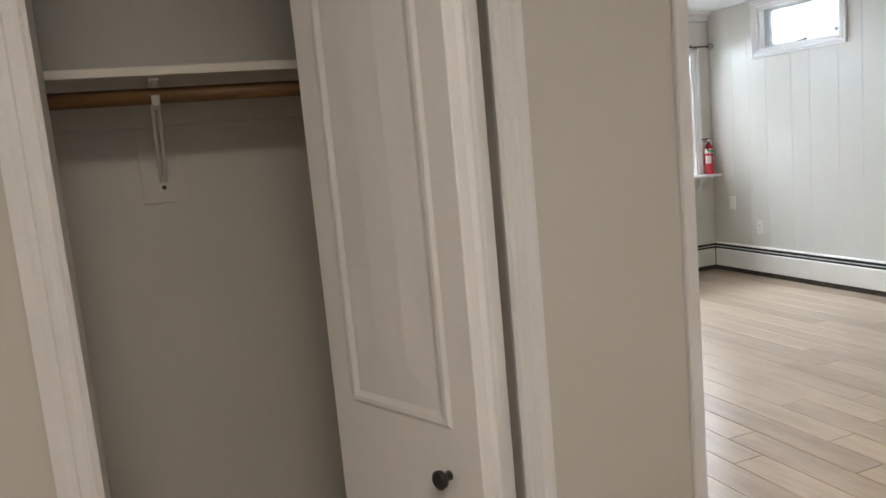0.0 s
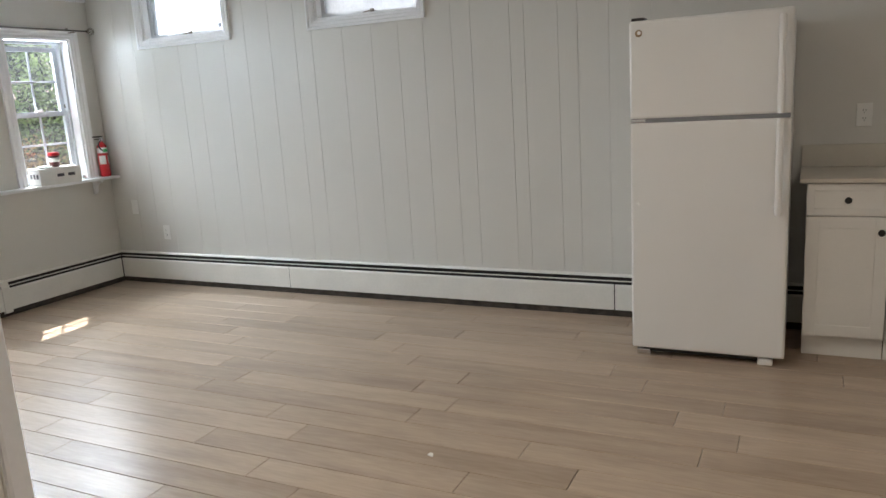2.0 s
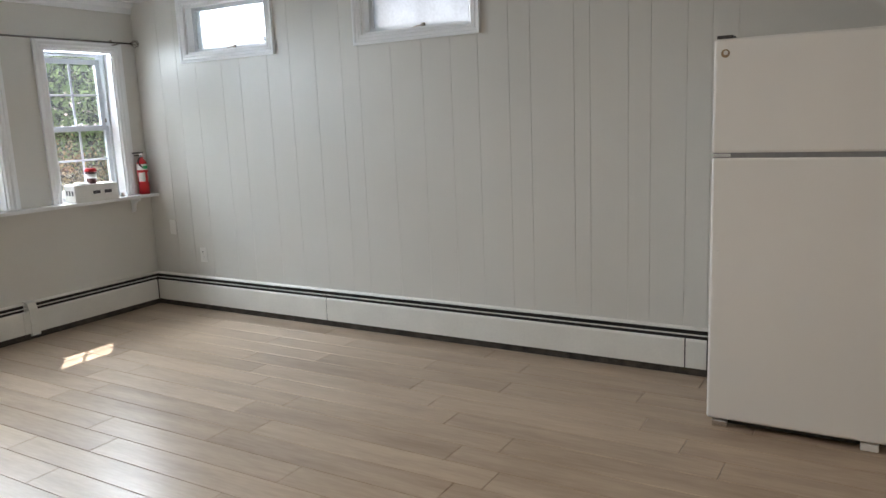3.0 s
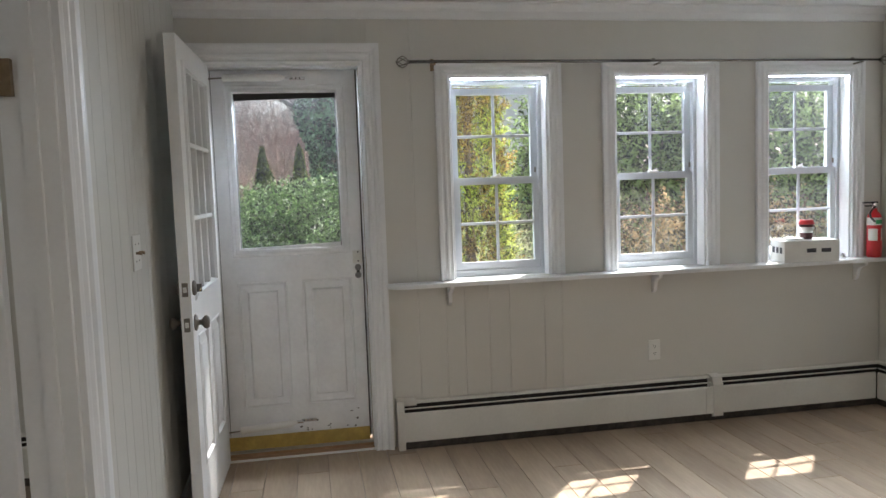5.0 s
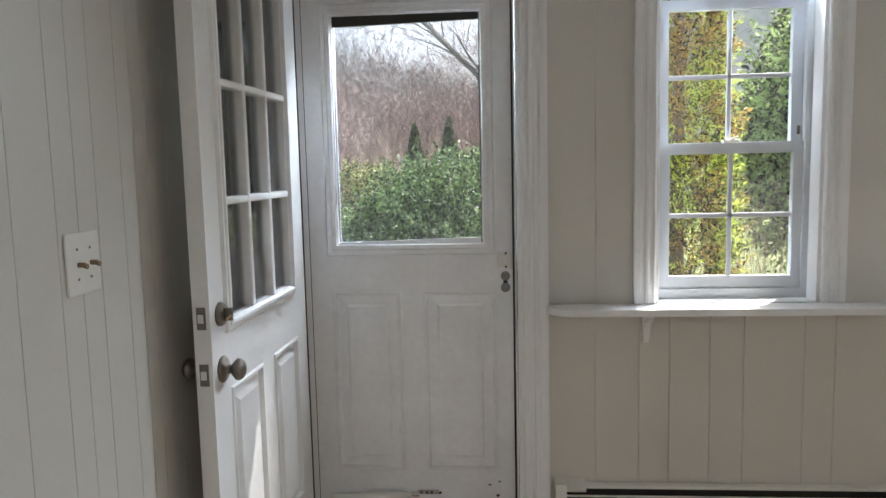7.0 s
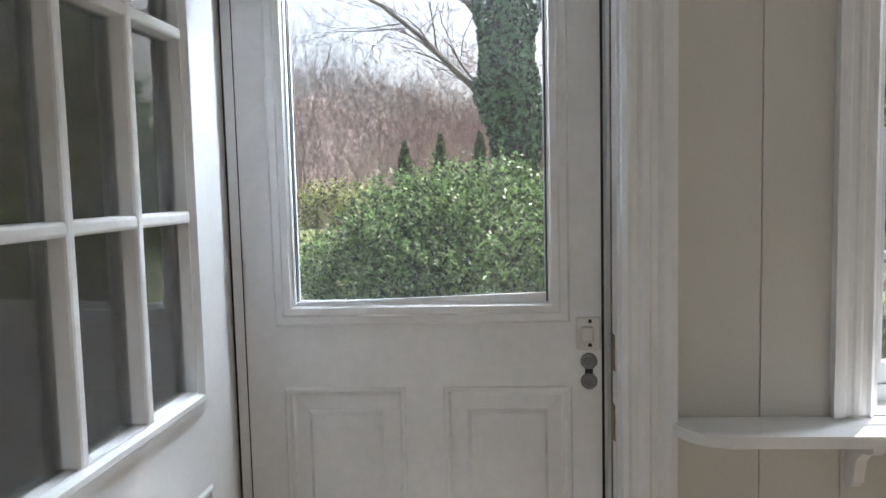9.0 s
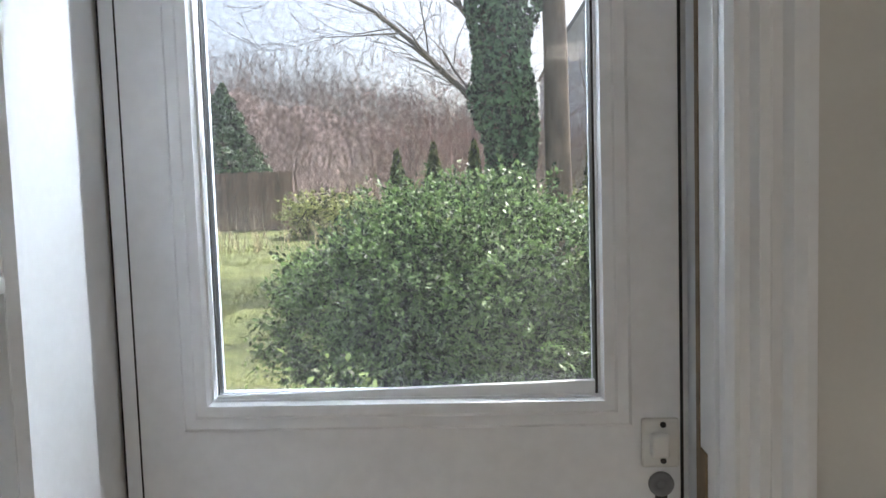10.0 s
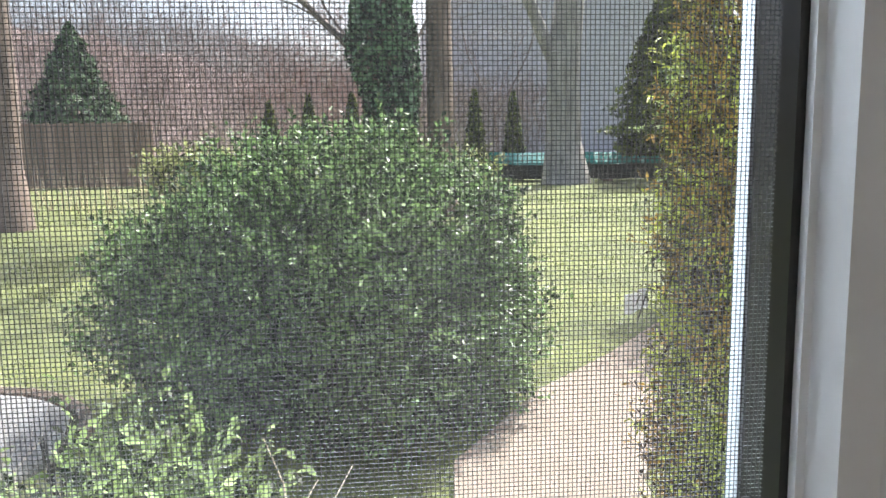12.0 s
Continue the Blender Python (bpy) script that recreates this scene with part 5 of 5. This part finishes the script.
# leggy twigs standing out of the small bush
bm = bmesh.new()
for p, q in (((1.62, 6.78, 0.50), (1.57, 6.76, 0.74)), ((1.64, 6.80, 0.46), (1.76, 6.78, 0.66)), ((1.60, 6.82, 0.50), (1.68, 6.80, 0.62))):
    m = Vector(p).lerp(Vector(q), 0.5) + Vector((0.012, 0, 0.01))
    tube(bm, p, m, 0.003, 0.0022, 5)
    tube(bm, m, q, 0.0022, 0.0012, 5)
tagged(part("bare_twigs", bm, TAN_TWIG), "a few pale bare twigs above the small bush", "twigs", kind="stuff")


# cedar by the window: upright sprays, sunlit gold and shaded russet painted as two leaf colours
def conifer(x, y, height, radius, n, size, mats, seed, label, name, base=0.05, power=0.8, tilt=0.9):
    z = ground_z(x, y)
    ob = thing(name, (x, y, z), label, "tree", "conifers")
    bm = bmesh.new()
    tube(bm, (0, 0, -0.05), (0, 0, height * 0.55), radius * 0.16, radius * 0.06, 8)
    tube(bm, (0, 0, height * 0.55), (0, 0, height * 0.95), radius * 0.06, 0.005, 6)
    part("trunk", bm, BARK, ob)
    r = np.random.RandomState(seed)
    t = r.rand(n) ** 1.25
    a = r.rand(n) * 2 * np.pi
    prof = np.where(t < 0.12, 0.75 + 2 * t, 1.0) * (1 - t) ** power
    tuft = np.array([noise.noise((math.cos(q) * 2.2 + seed, math.sin(q) * 2.2, h * height * 3.0)) for q, h in zip(a, t)])
    rad = radius * prof * (1 + 0.45 * tuft) * (0.55 + 0.45 * np.sqrt(r.rand(n))) + 0.02
    pts = np.stack([rad * np.cos(a), rad * np.sin(a), base * height + t * height * (1 - base)], 1)
    out = np.stack([np.cos(a), np.sin(a), np.full(n, tilt * 0.4)], 1)
    if len(mats) == 1:
        leaf_mesh("foliage", pts, out, size, mats[0], ob, seed, 2.6, -tilt)
    else:
        # sun and shade put into leaf colour: gold towards the sun, russet facing the house
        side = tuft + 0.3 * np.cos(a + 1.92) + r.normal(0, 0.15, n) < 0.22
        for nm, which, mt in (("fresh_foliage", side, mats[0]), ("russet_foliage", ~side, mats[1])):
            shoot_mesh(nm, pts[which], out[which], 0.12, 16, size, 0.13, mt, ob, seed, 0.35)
    return ob


conifer(3.07, 7.35, 6.4, 0.32, 9500, 0.038, [LEAF_CEDAR_LIT, LEAF_CEDAR_SHADE], 21, "tall golden green and russet cedar by the windows", "cedar_tree", 0.02, 1.2)
for i, (x, y, h) in enumerate(((-0.88, 28.0, 2.45), (0.40, 26.2, 2.55), (1.58, 26.5, 2.6), (5.25, 27.9, 2.75), (6.5, 28.2, 2.7))):
    conifer(x, y, h, 0.42, 2600, 0.055, [LEAF_ARB], 30 + i, "slim dark green arborvitae at the lawn's far edge", "arborvitae_tree", 0.02, 0.7)
conifer(-7.6, 31.5, 5.2, 2.1, 12000, 0.075, [LEAF_FIR], 40, "dark blue-green fir by the fence", "fir_tree", 0.12, 0.9, 0.1)
conifer(-6.4, 19.5, 6.2, 1.5, 12000, 0.075, [LEAF_FIR], 41, "dense dark evergreen behind the old trunk", "fir_tree", 0.2, 0.5, 0.1)
conifer(10.6, 26.0, 5.6, 1.7, 12000, 0.075, [LEAF_ARB], 42, "olive green evergreen by the parked boats", "cedar_tree", 0.15, 0.6, 0.2)


# trunks and bare crowns
def branch(vs, fs, p, d, length, r, depth, rng, spread=0.6, up=0.12, parts=3, seg=4, least=0.0):
    q, prev = p, None
    for i in range(parts):
        d = (d + Vector((rng.gauss(0, 0.12), rng.gauss(0, 0.12), rng.gauss(0, 0.08) + up * 0.25))).normalized()
        nxt = q + d * length / parts
        ra, rb = max(least, r * (1 - 0.5 * i / parts)), max(least, r * (1 - 0.5 * (i + 1) / parts))
        u = d.orthogonal().normalized()
        w = d.cross(u)
        k = len(vs)
        for c, rr in ((q, ra), (nxt, rb)):
            for j in range(seg):
                a = 2 * math.pi * j / seg
                vs.append(tuple(c + rr * (math.cos(a) * u + math.sin(a) * w)))
        for j in range(seg):
            fs.append((k + j, k + (j + 1) % seg, k + seg + (j + 1) % seg, k + seg + j))
        q = nxt
        if depth > 0 and i >= 1 or (depth > 0 and parts == 1):
            for _ in range(rng.choice((1, 2, 2))):
                nd = (d + Vector((rng.gauss(0, spread), rng.gauss(0, spread), rng.gauss(0, spread * 0.6) + up))).normalized()
                branch(vs, fs, q, nd, length * rng.uniform(0.5, 0.8), rb * 0.62, depth - 1, rng, spread, up, max(2, parts - 1), max(3, seg - 1), least)


def bare_tree(name, x, y, height, radius, seed, mat, label, depth=5, fork=0.45, lean=(0, 0), twig=None, spread=0.55, least=0.0):
    z = ground_z(x, y) - 0.05
    ob = thing(name, (x, y, z), label, "tree", "bare trees")
    rng = random.Random(seed)
    bm = bmesh.new()
    p, q = Vector((0, 0, 0)), None
    steps = 7
    for i in range(steps):
        t1 = (i + 1) / steps
        q = Vector((lean[0] * t1 + rng.gauss(0, radius * 0.12), lean[1] * t1, height * fork * t1))
        f0 = (1.35 if i == 0 else 1.0) * (1 - 0.35 * i / steps)
        tube(bm, p, q, radius * f0, radius * (1 - 0.35 * (i + 1) / steps), 14, False)
        p = q
    part("trunk", bm, mat, ob)
    vs, fs = [], []
    for k in range(4):
        a = 2 * math.pi * k / 4 + rng.random()
        branch(vs, fs, q * (1 - 0.04 * k), Vector((0.55 * math.cos(a), 0.55 * math.sin(a), 0.8)).normalized(), height * (1 - fork) * 0.55, radius * 0.42, depth, rng, spread, 0.1, 3, 6, least)
    raw("limbs", vs, fs, twig or mat, ob)
    return ob


bare_tree("oak_tree", -4.22, 18.5, 15, 0.34, 51, BARK, "stout old tree trunk on the lawn", 3, 0.55)
bare_tree("ash_tree", 3.28, 19.2, 16, 0.27, 52, BARK, "straight brown tree trunk behind the shrub", 3, 0.6)
bare_tree("grey_tree", 7.75, 26.6, 14, 0.55, 53, PALEBARK, "thick grey forked tree trunk", 4, 0.62)
gt = scene.objects["grey_tree"]
bm = bmesh.new()
for p, q, r0, r1 in (((-0.1, 0, 3.0), (-0.7, 0.1, 4.3), 0.26, 0.2), ((-0.7, 0.1, 4.3), (-1.5, 0.1, 6.2), 0.2, 0.15), ((-1.5, 0.1, 6.2), (-1.9, 0.2, 9.0), 0.15, 0.08)):
    tube(bm, p, q, r0, r1, 10, False)
part("side_limb", bm, PALEBARK, gt)
ivy = bare_tree("ivy_tree", 2.45, 19.0, 13, 0.34, 54, BARK, "bare tree with its trunk wrapped in dark ivy", 4, 0.62, (-0.55, 0.2), PALEBARK)
r = np.random.RandomState(5)
n = 26000
t = r.rand(n)
a = r.rand(n) * 2 * np.pi
lump = np.array([noise.noise((math.cos(q) * 1.5, math.sin(q) * 1.5, h * 7.0)) for q, h in zip(a, t)])
rad = (0.42 + 0.42 * t) * (1 + 0.5 * lump) * (0.75 + 0.25 * np.sqrt(r.rand(n)))
pts = np.stack([-0.55 * t * 0.95 + rad * np.cos(a), 0.2 * t + rad * np.sin(a), 0.2 + t * 8.2], 1)
leaf_mesh("ivy_cover", pts, np.stack([np.cos(a), np.sin(a), 0 * a + 0.2], 1), 0.075, LEAF_IVY, ivy, 6, 1.1, 0.6)
# bare limbs reaching out beside the ivy
LIMB = material("limb_bark", (0.20, 0.165, 0.155), 0.9, 0.3, 4, fine=12)
rng = random.Random(31)
for line, r0 in (([(-0.3, 0.2, 2.5), (-0.71, 0.25, 3.1), (-1.3, 0.3, 3.65), (-1.87, 0.3, 4.25), (-2.7, 0.3, 4.95), (-3.7, 0.4, 5.5)], 0.085), ([(-0.6, 0.2, 4.4), (-1.2, 0.1, 5.2), (-2.1, 0.0, 5.7), (-3.2, 0.0, 5.9), (-4.6, 0.1, 5.7)], 0.06)):
    vs, fs = [], []
    pts3 = [Vector(p) for p in line]
    bm = bmesh.new()
    for k, (p, q) in enumerate(zip(pts3, pts3[1:])):
        ra, rb = r0 * (1 - 0.8 * k / len(pts3)), r0 * (1 - 0.8 * (k + 1) / len(pts3))
        tube(bm, p, q, ra, rb, 8, False)
        for _ in range(3):
            way = ((q - p).normalized() + Vector((rng.gauss(0, 0.5), rng.gauss(0, 0.5), rng.gauss(0.2, 0.5)))).normalized()
            branch(vs, fs, p.lerp(q, rng.random()), way, rng.uniform(0.8, 1.6), rb * 0.5, 3, rng, 0.6, 0.05, 3, 4, 0.006)
    part("bare_limb", bm, LIMB, ivy)
    raw("limb_twigs", vs, fs, LIMB, ivy)

# the bare wood on the rise behind: a few kinds, repeated
rng = random.Random(77)
kinds = []
for s in range(5):
    kinds.append(bare_tree("wood_tree", -9 + s * 4.5, 44 + rng.random() * 5, 10 + rng.random() * 3, 0.10, 90 + s, TWIG, "bare brownish woodland tree", 6, 0.2, (rng.uniform(-0.4, 0.4), 0), TWIG, 0.75, 0.008))
for i in range(90):
    k = rng.choice(kinds)
    y = 38 + rng.random() * 26
    x = -42 + rng.random() * 48 + (y - 40) * 0.05
    copy_thing(k, pose(x, y, ground_z(x, y) - 0.05, 0, 0, rng.random() * 360) @ Matrix.Scale(rng.uniform(0.42, 0.68) + (0.2 if x < -14 else 0.0), 4))
redk = bare_tree("budding_tree", 0.6, 38.0, 5.4, 0.06, 120, REDTWIG, "small tree with reddish spring buds", 6, 0.2, (0, 0), REDTWIG, 0.8, 0.008)
for x, y in ((-1.4, 40.0), (2.3, 41.0)):
    copy_thing(redk, pose(x, y, ground_z(x, y), 0, 0, x * 90))


# the far wooded ridge closes the view
hv, hf, cols = [], [], 160
for j in range(5):
    for i in range(cols + 1):
        x = -130 + 260 * i / cols
        top = 8.0 + 5.5 * min(1.0, max(0.0, (-x - 2) / 30)) + 1.5 * noise.noise((x * 0.05, 3.1, 0)) + 1.6 * noise.noise((x * 0.31, 0.2, 0)) + 0.9 * noise.noise((x * 1.3, 5.0, 0)) - (4.0 if x > 25 else 0)
        u = j / 4
        hv.append((x, 74 + 22 * u + 1.5 * noise.noise((x * 0.4, u * 5, 2.0)), 0.9 + max(2.0, top) * math.sin(u * math.pi / 2)))
hf = [(j * (cols + 1) + i, j * (cols + 1) + i + 1, (j + 1) * (cols + 1) + i + 1, (j + 1) * (cols + 1) + i) for j in range(4) for i in range(cols)]
RIDGE = material("winter_ridge", (0.30, 0.225, 0.225), 1.0, 0.2, 0.35, 0.0, fine=2.5, hue=(0.37, 0.28, 0.28))
tagged(raw("wooded_ridge_backdrop", hv, hf, RIDGE), "distant brownish pink wooded ridge", "ridge", kind="structure")


def twig_haze(name, x0, x1, y0, y1, n, seed, mat, label, height):
    """The fine outer twigs of a whole wood, far too many to count; height(x) is its top."""
    r = np.random.RandomState(seed)
    x, y = r.uniform(x0, x1, n), r.uniform(y0, y1, n)
    top = np.array([height(q) * (0.86 + 0.22 * noise.noise((q * 0.4, p * 0.2, seed)) + 0.10 * noise.noise((q * 1.7, p, seed))) for q, p in zip(x, y)])
    base = np.stack([x, y, 0.6 + 0.025 * (y - 10) * 0.4 + top * r.rand(n) ** 0.8], 1)
    way = r.normal(0, 0.45, (n, 3)) + np.array((0, 0, 0.9))
    way /= np.linalg.norm(way, axis=1)[:, None]
    wide = np.cross(way, np.array((0, 1.0, 0))) * r.uniform(0.005, 0.012, n)[:, None]
    v = np.stack([base - wide, base + wide, base + way * r.uniform(0.4, 1.3, n)[:, None]], 1).reshape(-1, 3)
    return tagged(raw(name, v.tolist(), np.arange(3 * n).reshape(-1, 3).tolist(), mat), label, "wood", kind="stuff")


def wood_top(x):
    return 6.0 + 3.4 * min(1.0, max(0.0, (-x - 1) / 7)) - 1.8 * min(1.0, max(0.0, (x - 2) / 6))


twig_haze("wood_twigs", -45, 12, 42, 60, 90000, 66, TWIG, "soft mass of bare brownish pink woodland twigs", wood_top)
twig_haze("red_buds", -3.5, 2.5, 37, 42, 1500, 67, REDTWIG, "haze of reddish spring buds in the wood", lambda x: 4.6 - 0.25 * abs(x))


def thicket(name, x, y, w, d, h, n, seed, mat, label, thin=0.5, depth=2):
    """A stand of thin stems, far too many to count."""
    r = random.Random(seed)
    vs, fs = [], []
    for i in range(n):
        px, py = x + r.uniform(-w, w), y + r.uniform(-d, d)
        branch(vs, fs, Vector((px, py, ground_z(px, py) - 0.02)), Vector((r.gauss(0, 0.25), r.gauss(0, 0.25), 1)).normalized(), h * r.uniform(0.5, 1.0), thin * (0.006 + 0.003 * h), depth, r, 0.5, 0.1, 3, 3)
    return tagged(raw(name, vs, fs, mat), label, "thicket", kind="stuff")


thicket("undergrowth", -10, 36, 18, 3.0, 3.4, 420, 61, TWIG, "tall bare brownish undergrowth at the wood's edge")
thicket("undergrowth", 2, 34, 6, 2.0, 2.4, 160, 62, TAN_TWIG, "pale dry undergrowth behind the arborvitae")
thicket("dry_border", -6, 21.5, 5.5, 0.8, 0.8, 160, 63, TAN_TWIG, "pale dry flower border along the fence", 1.0)
thicket("dry_stems", 0.42, 7.15, 0.36, 0.25, 0.50, 170, 64, PALE_TWIG, "tangle of pale dry stems beside the slab", 0.55, 3)
thicket("twiggy_bushes", 6.0, 9.0, 2.2, 0.7, 1.0, 420, 65, PALE_TWIG, "tangled pale twiggy bushes outside the windows", 0.3, 3)
shrub(5.95, 11.2, (1.5, 1.0, 1.6), 1.6, 26000, 0.075, LEAF_FRESH, 71, "tall leafy green bush outside the windows", inner=0.5, shoot=0.3)
shrub(7.7, 10.6, (1.5, 1.0, 1.7), 1.6, 26000, 0.075, LEAF_FRESH, 72, "tall leafy green hedge bush outside the windows", inner=0.5, shoot=0.3)
shrub(9.8, 9.6, (1.4, 1.0, 1.6), 1.5, 9000, 0.09, LEAF_FRESH, 73, "tall leafy green hedge bush by the corner", inner=0.5, shoot=0.3)
shrub(6.5, 9.4, (1.5, 0.4, 0.5), 0.75, 9000, 0.05, LEAF_DRY, 74, "bush with dry tan leaves outside the window", inner=0.4, shoot=0.25)

# fence
fence = thing("fence", (0, 0, 0), "weathered brown board fence at the garden's end", "fence")
fz = ground_z(0, 29)
proto = bpy.data.meshes.new("fence_board")
bm = bmesh.new()
box(bm, 0, -0.012, 0, 0.145, 0.012, 1.95)
bm.to_mesh(proto)
bm.free()
proto.materials.append(FENCE)
for i in range(110):
    ob = new("fence_board", proto)
    ob.parent = fence
    ob.matrix_local = pose(-21.0 + i * 0.15, 29.0 + 0.01 * (i % 2), fz - 0.03 + 0.02 * (i % 3))
for z in (0.4, 1.5):
    bm = bmesh.new()
    box(bm, -21, 29.03, fz + z, -4.5, 29.07, fz + z + 0.09)
    part("rail", bm, FENCE, fence)

# neighbour's house
hs = thing("house", (14.5, 50.0, ground_z(0, 50)), "grey shingled two-storey house with a gambrel roof", "house")
prof = [(-8.2, 0), (7.5, 0), (7.5, 8.6), (5.6, 11.6), (0, 13.6), (-6.2, 11.6), (-8.2, 8.6)]
bm = bmesh.new()
prism(bm, prof, lambda u, v, t: (u, t, v), 0, 11)
part("wall", bm, SHINGLE, hs)
bm = bmesh.new()
for (u0, v0), (u1, v1) in zip(prof[2:6], prof[3:7]):
    dd = Vector((u1 - u0, v1 - v0)).normalized()
    nn = Vector((dd.y, -dd.x))
    if nn.y < 0:
        nn = -nn
    prism(bm, [(u0, v0), (u1, v1), (u1 + nn.x * 0.2, v1 + nn.y * 0.2), (u0 + nn.x * 0.2, v0 + nn.y * 0.2)], lambda u, v, t: (u, t, v), -0.45, 11.4)
part("roof", bm, ROOF, hs, "dark slate-grey roof")

# boats under teal covers, far across the lawn
def boat(x, y, length, turn):
    ob = thing("covered_boat", pose(x, y, ground_z(x, y), 0, 0, turn), "dark small boat under a teal cover on the grass", "boat", "parked boats")
    bm = bmesh.new()
    st = [(-0.5, 0.55, 0.05), (-0.2, 0.62, 0.0), (0.2, 0.55, 0.02), (0.42, 0.28, 0.10), (0.5, 0.04, 0.22)]
    for m_, (z0, z1, grow) in ((DARKBODY, (0.05, 0.55, 0.75)), (TEAL, (0.55, 0.86, 1.0))):
        bm = bmesh.new()
        rings = []
        for sx, hw, lift in st:
            if m_ is DARKBODY:
                ring = [(-hw * 0.45, z0 + lift), (hw * 0.45, z0 + lift), (hw, z1 + lift * 0.6), (-hw, z1 + lift * 0.6)]
            else:
                ring = [(-hw * 1.04, z0 + lift * 0.6 - 0.05), (hw * 1.04, z0 + lift * 0.6 - 0.05), (hw * 0.5, z1 + lift * 0.4), (-hw * 0.5, z1 + lift * 0.4)]
            rings.append([bm.verts.new((sx * length, q, h)) for q, h in ring])
        for r0, r1 in zip(rings, rings[1:]):
            for i in range(4):
                bm.faces.new((r0[i], r0[(i + 1) % 4], r1[(i + 1) % 4], r1[i]))
        bm.faces.new(rings[0])
        bm.faces.new(rings[-1][::-1])
        part("hull" if m_ is DARKBODY else "cover", bm, m_, ob, "" if m_ is DARKBODY else "teal boat cover")
    for sx in (-0.3, 0.25):
        bm = bmesh.new()
        box(bm, sx * length - 0.06, -0.3, 0, sx * length + 0.06, 0.3, 0.08)
        part("support", bm, BARK, ob)


boat(10.1, 27.5, 3.0, 8)
boat(7.0, 28.0, 2.6, 176)
# small pale garden flag by the path
fl = thing("garden_flag", (4.02, 11.0, ground_z(4, 11)), "small pale garden flag leaning by the path", "flag")
bm = bmesh.new()
tube(bm, (0, 0, 0), (0.10, 0, 0.32), 0.006, 0.008, 6)
part("pole", bm, DARKBODY, fl)
bm = bmesh.new()
rows = [[bm.verts.new((0.09 - 0.20 * i / 6, 0.03 * math.sin(i * 1.1), 0.30 - 0.17 * j - 0.06 * i / 6)) for j in (0, 1)] for i in range(7)]
for a, b in zip(rows, rows[1:]):
    bm.faces.new((a[0], a[1], b[1], b[0]))
bmesh.ops.solidify(bm, geom=bm.faces[:], thickness=0.004)
part("cloth", bm, CLOTH, fl)
# rusty garden stake beside the shrub
bm = bmesh.new()
for p, q in (((0.72, 7.75, -0.1), (0.78, 7.7, 0.42)), ((0.78, 7.72, -0.1), (0.68, 7.76, 0.40)), ((0.70, 7.74, 0.25), (0.82, 7.72, 0.5))):
    tube(bm, p, q, 0.012, 0.010, 6)
tagged(part("garden_stakes", bm, DARKBODY), "crossed dark garden stakes beside the shrub", "stakes")
# ---- floor planks ----
PW, PL, GAP = 0.1550, 1.215, 0.0023
rng = random.Random(21)


def plank_mesh(w, length):
    me = bpy.data.meshes.new("floor_plank")
    bm = bmesh.new()
    c = 0.0016
    v = [bm.verts.new(p) for p in ((0, 0, -0.012), (w, 0, -0.012), (w, length, -0.012), (0, length, -0.012), (0, 0, -c), (w, 0, -c), (w, length, -c), (0, length, -c), (c, c, 0), (w - c, c, 0), (w - c, length - c, 0), (c, length - c, 0))]
    for a in range(4):
        b = (a + 1) % 4
        bm.faces.new((v[a], v[b], v[4 + b], v[4 + a]))
        bm.faces.new((v[4 + a], v[4 + b], v[8 + b], v[8 + a]))
    bm.faces.new(v[8:])
    bm.to_mesh(me)
    bm.free()
    me.materials.append(FLOOR_WOOD)
    return me


full = plank_mesh(PW - GAP, PL - GAP)
i = 0
x = 2.735 - 28 * PW
while x < XE - 0.01:
    y = Y0 - rng.random() * PL
    w = min(PW, XE - x)
    while y < YN + 0.0:
        a, b = max(y, Y0), min(y + PL, YN - 0.001)
        whole = a == y and b == y + PL and w == PW
        if b - a > 0.02 and x > X0:
            me = full if whole else plank_mesh(w - GAP, b - a - GAP)
            ob = new("floor_plank", me)
            ob.parent = floor
            ob.location = (x, a, 0)
        y += PL
    x += PW
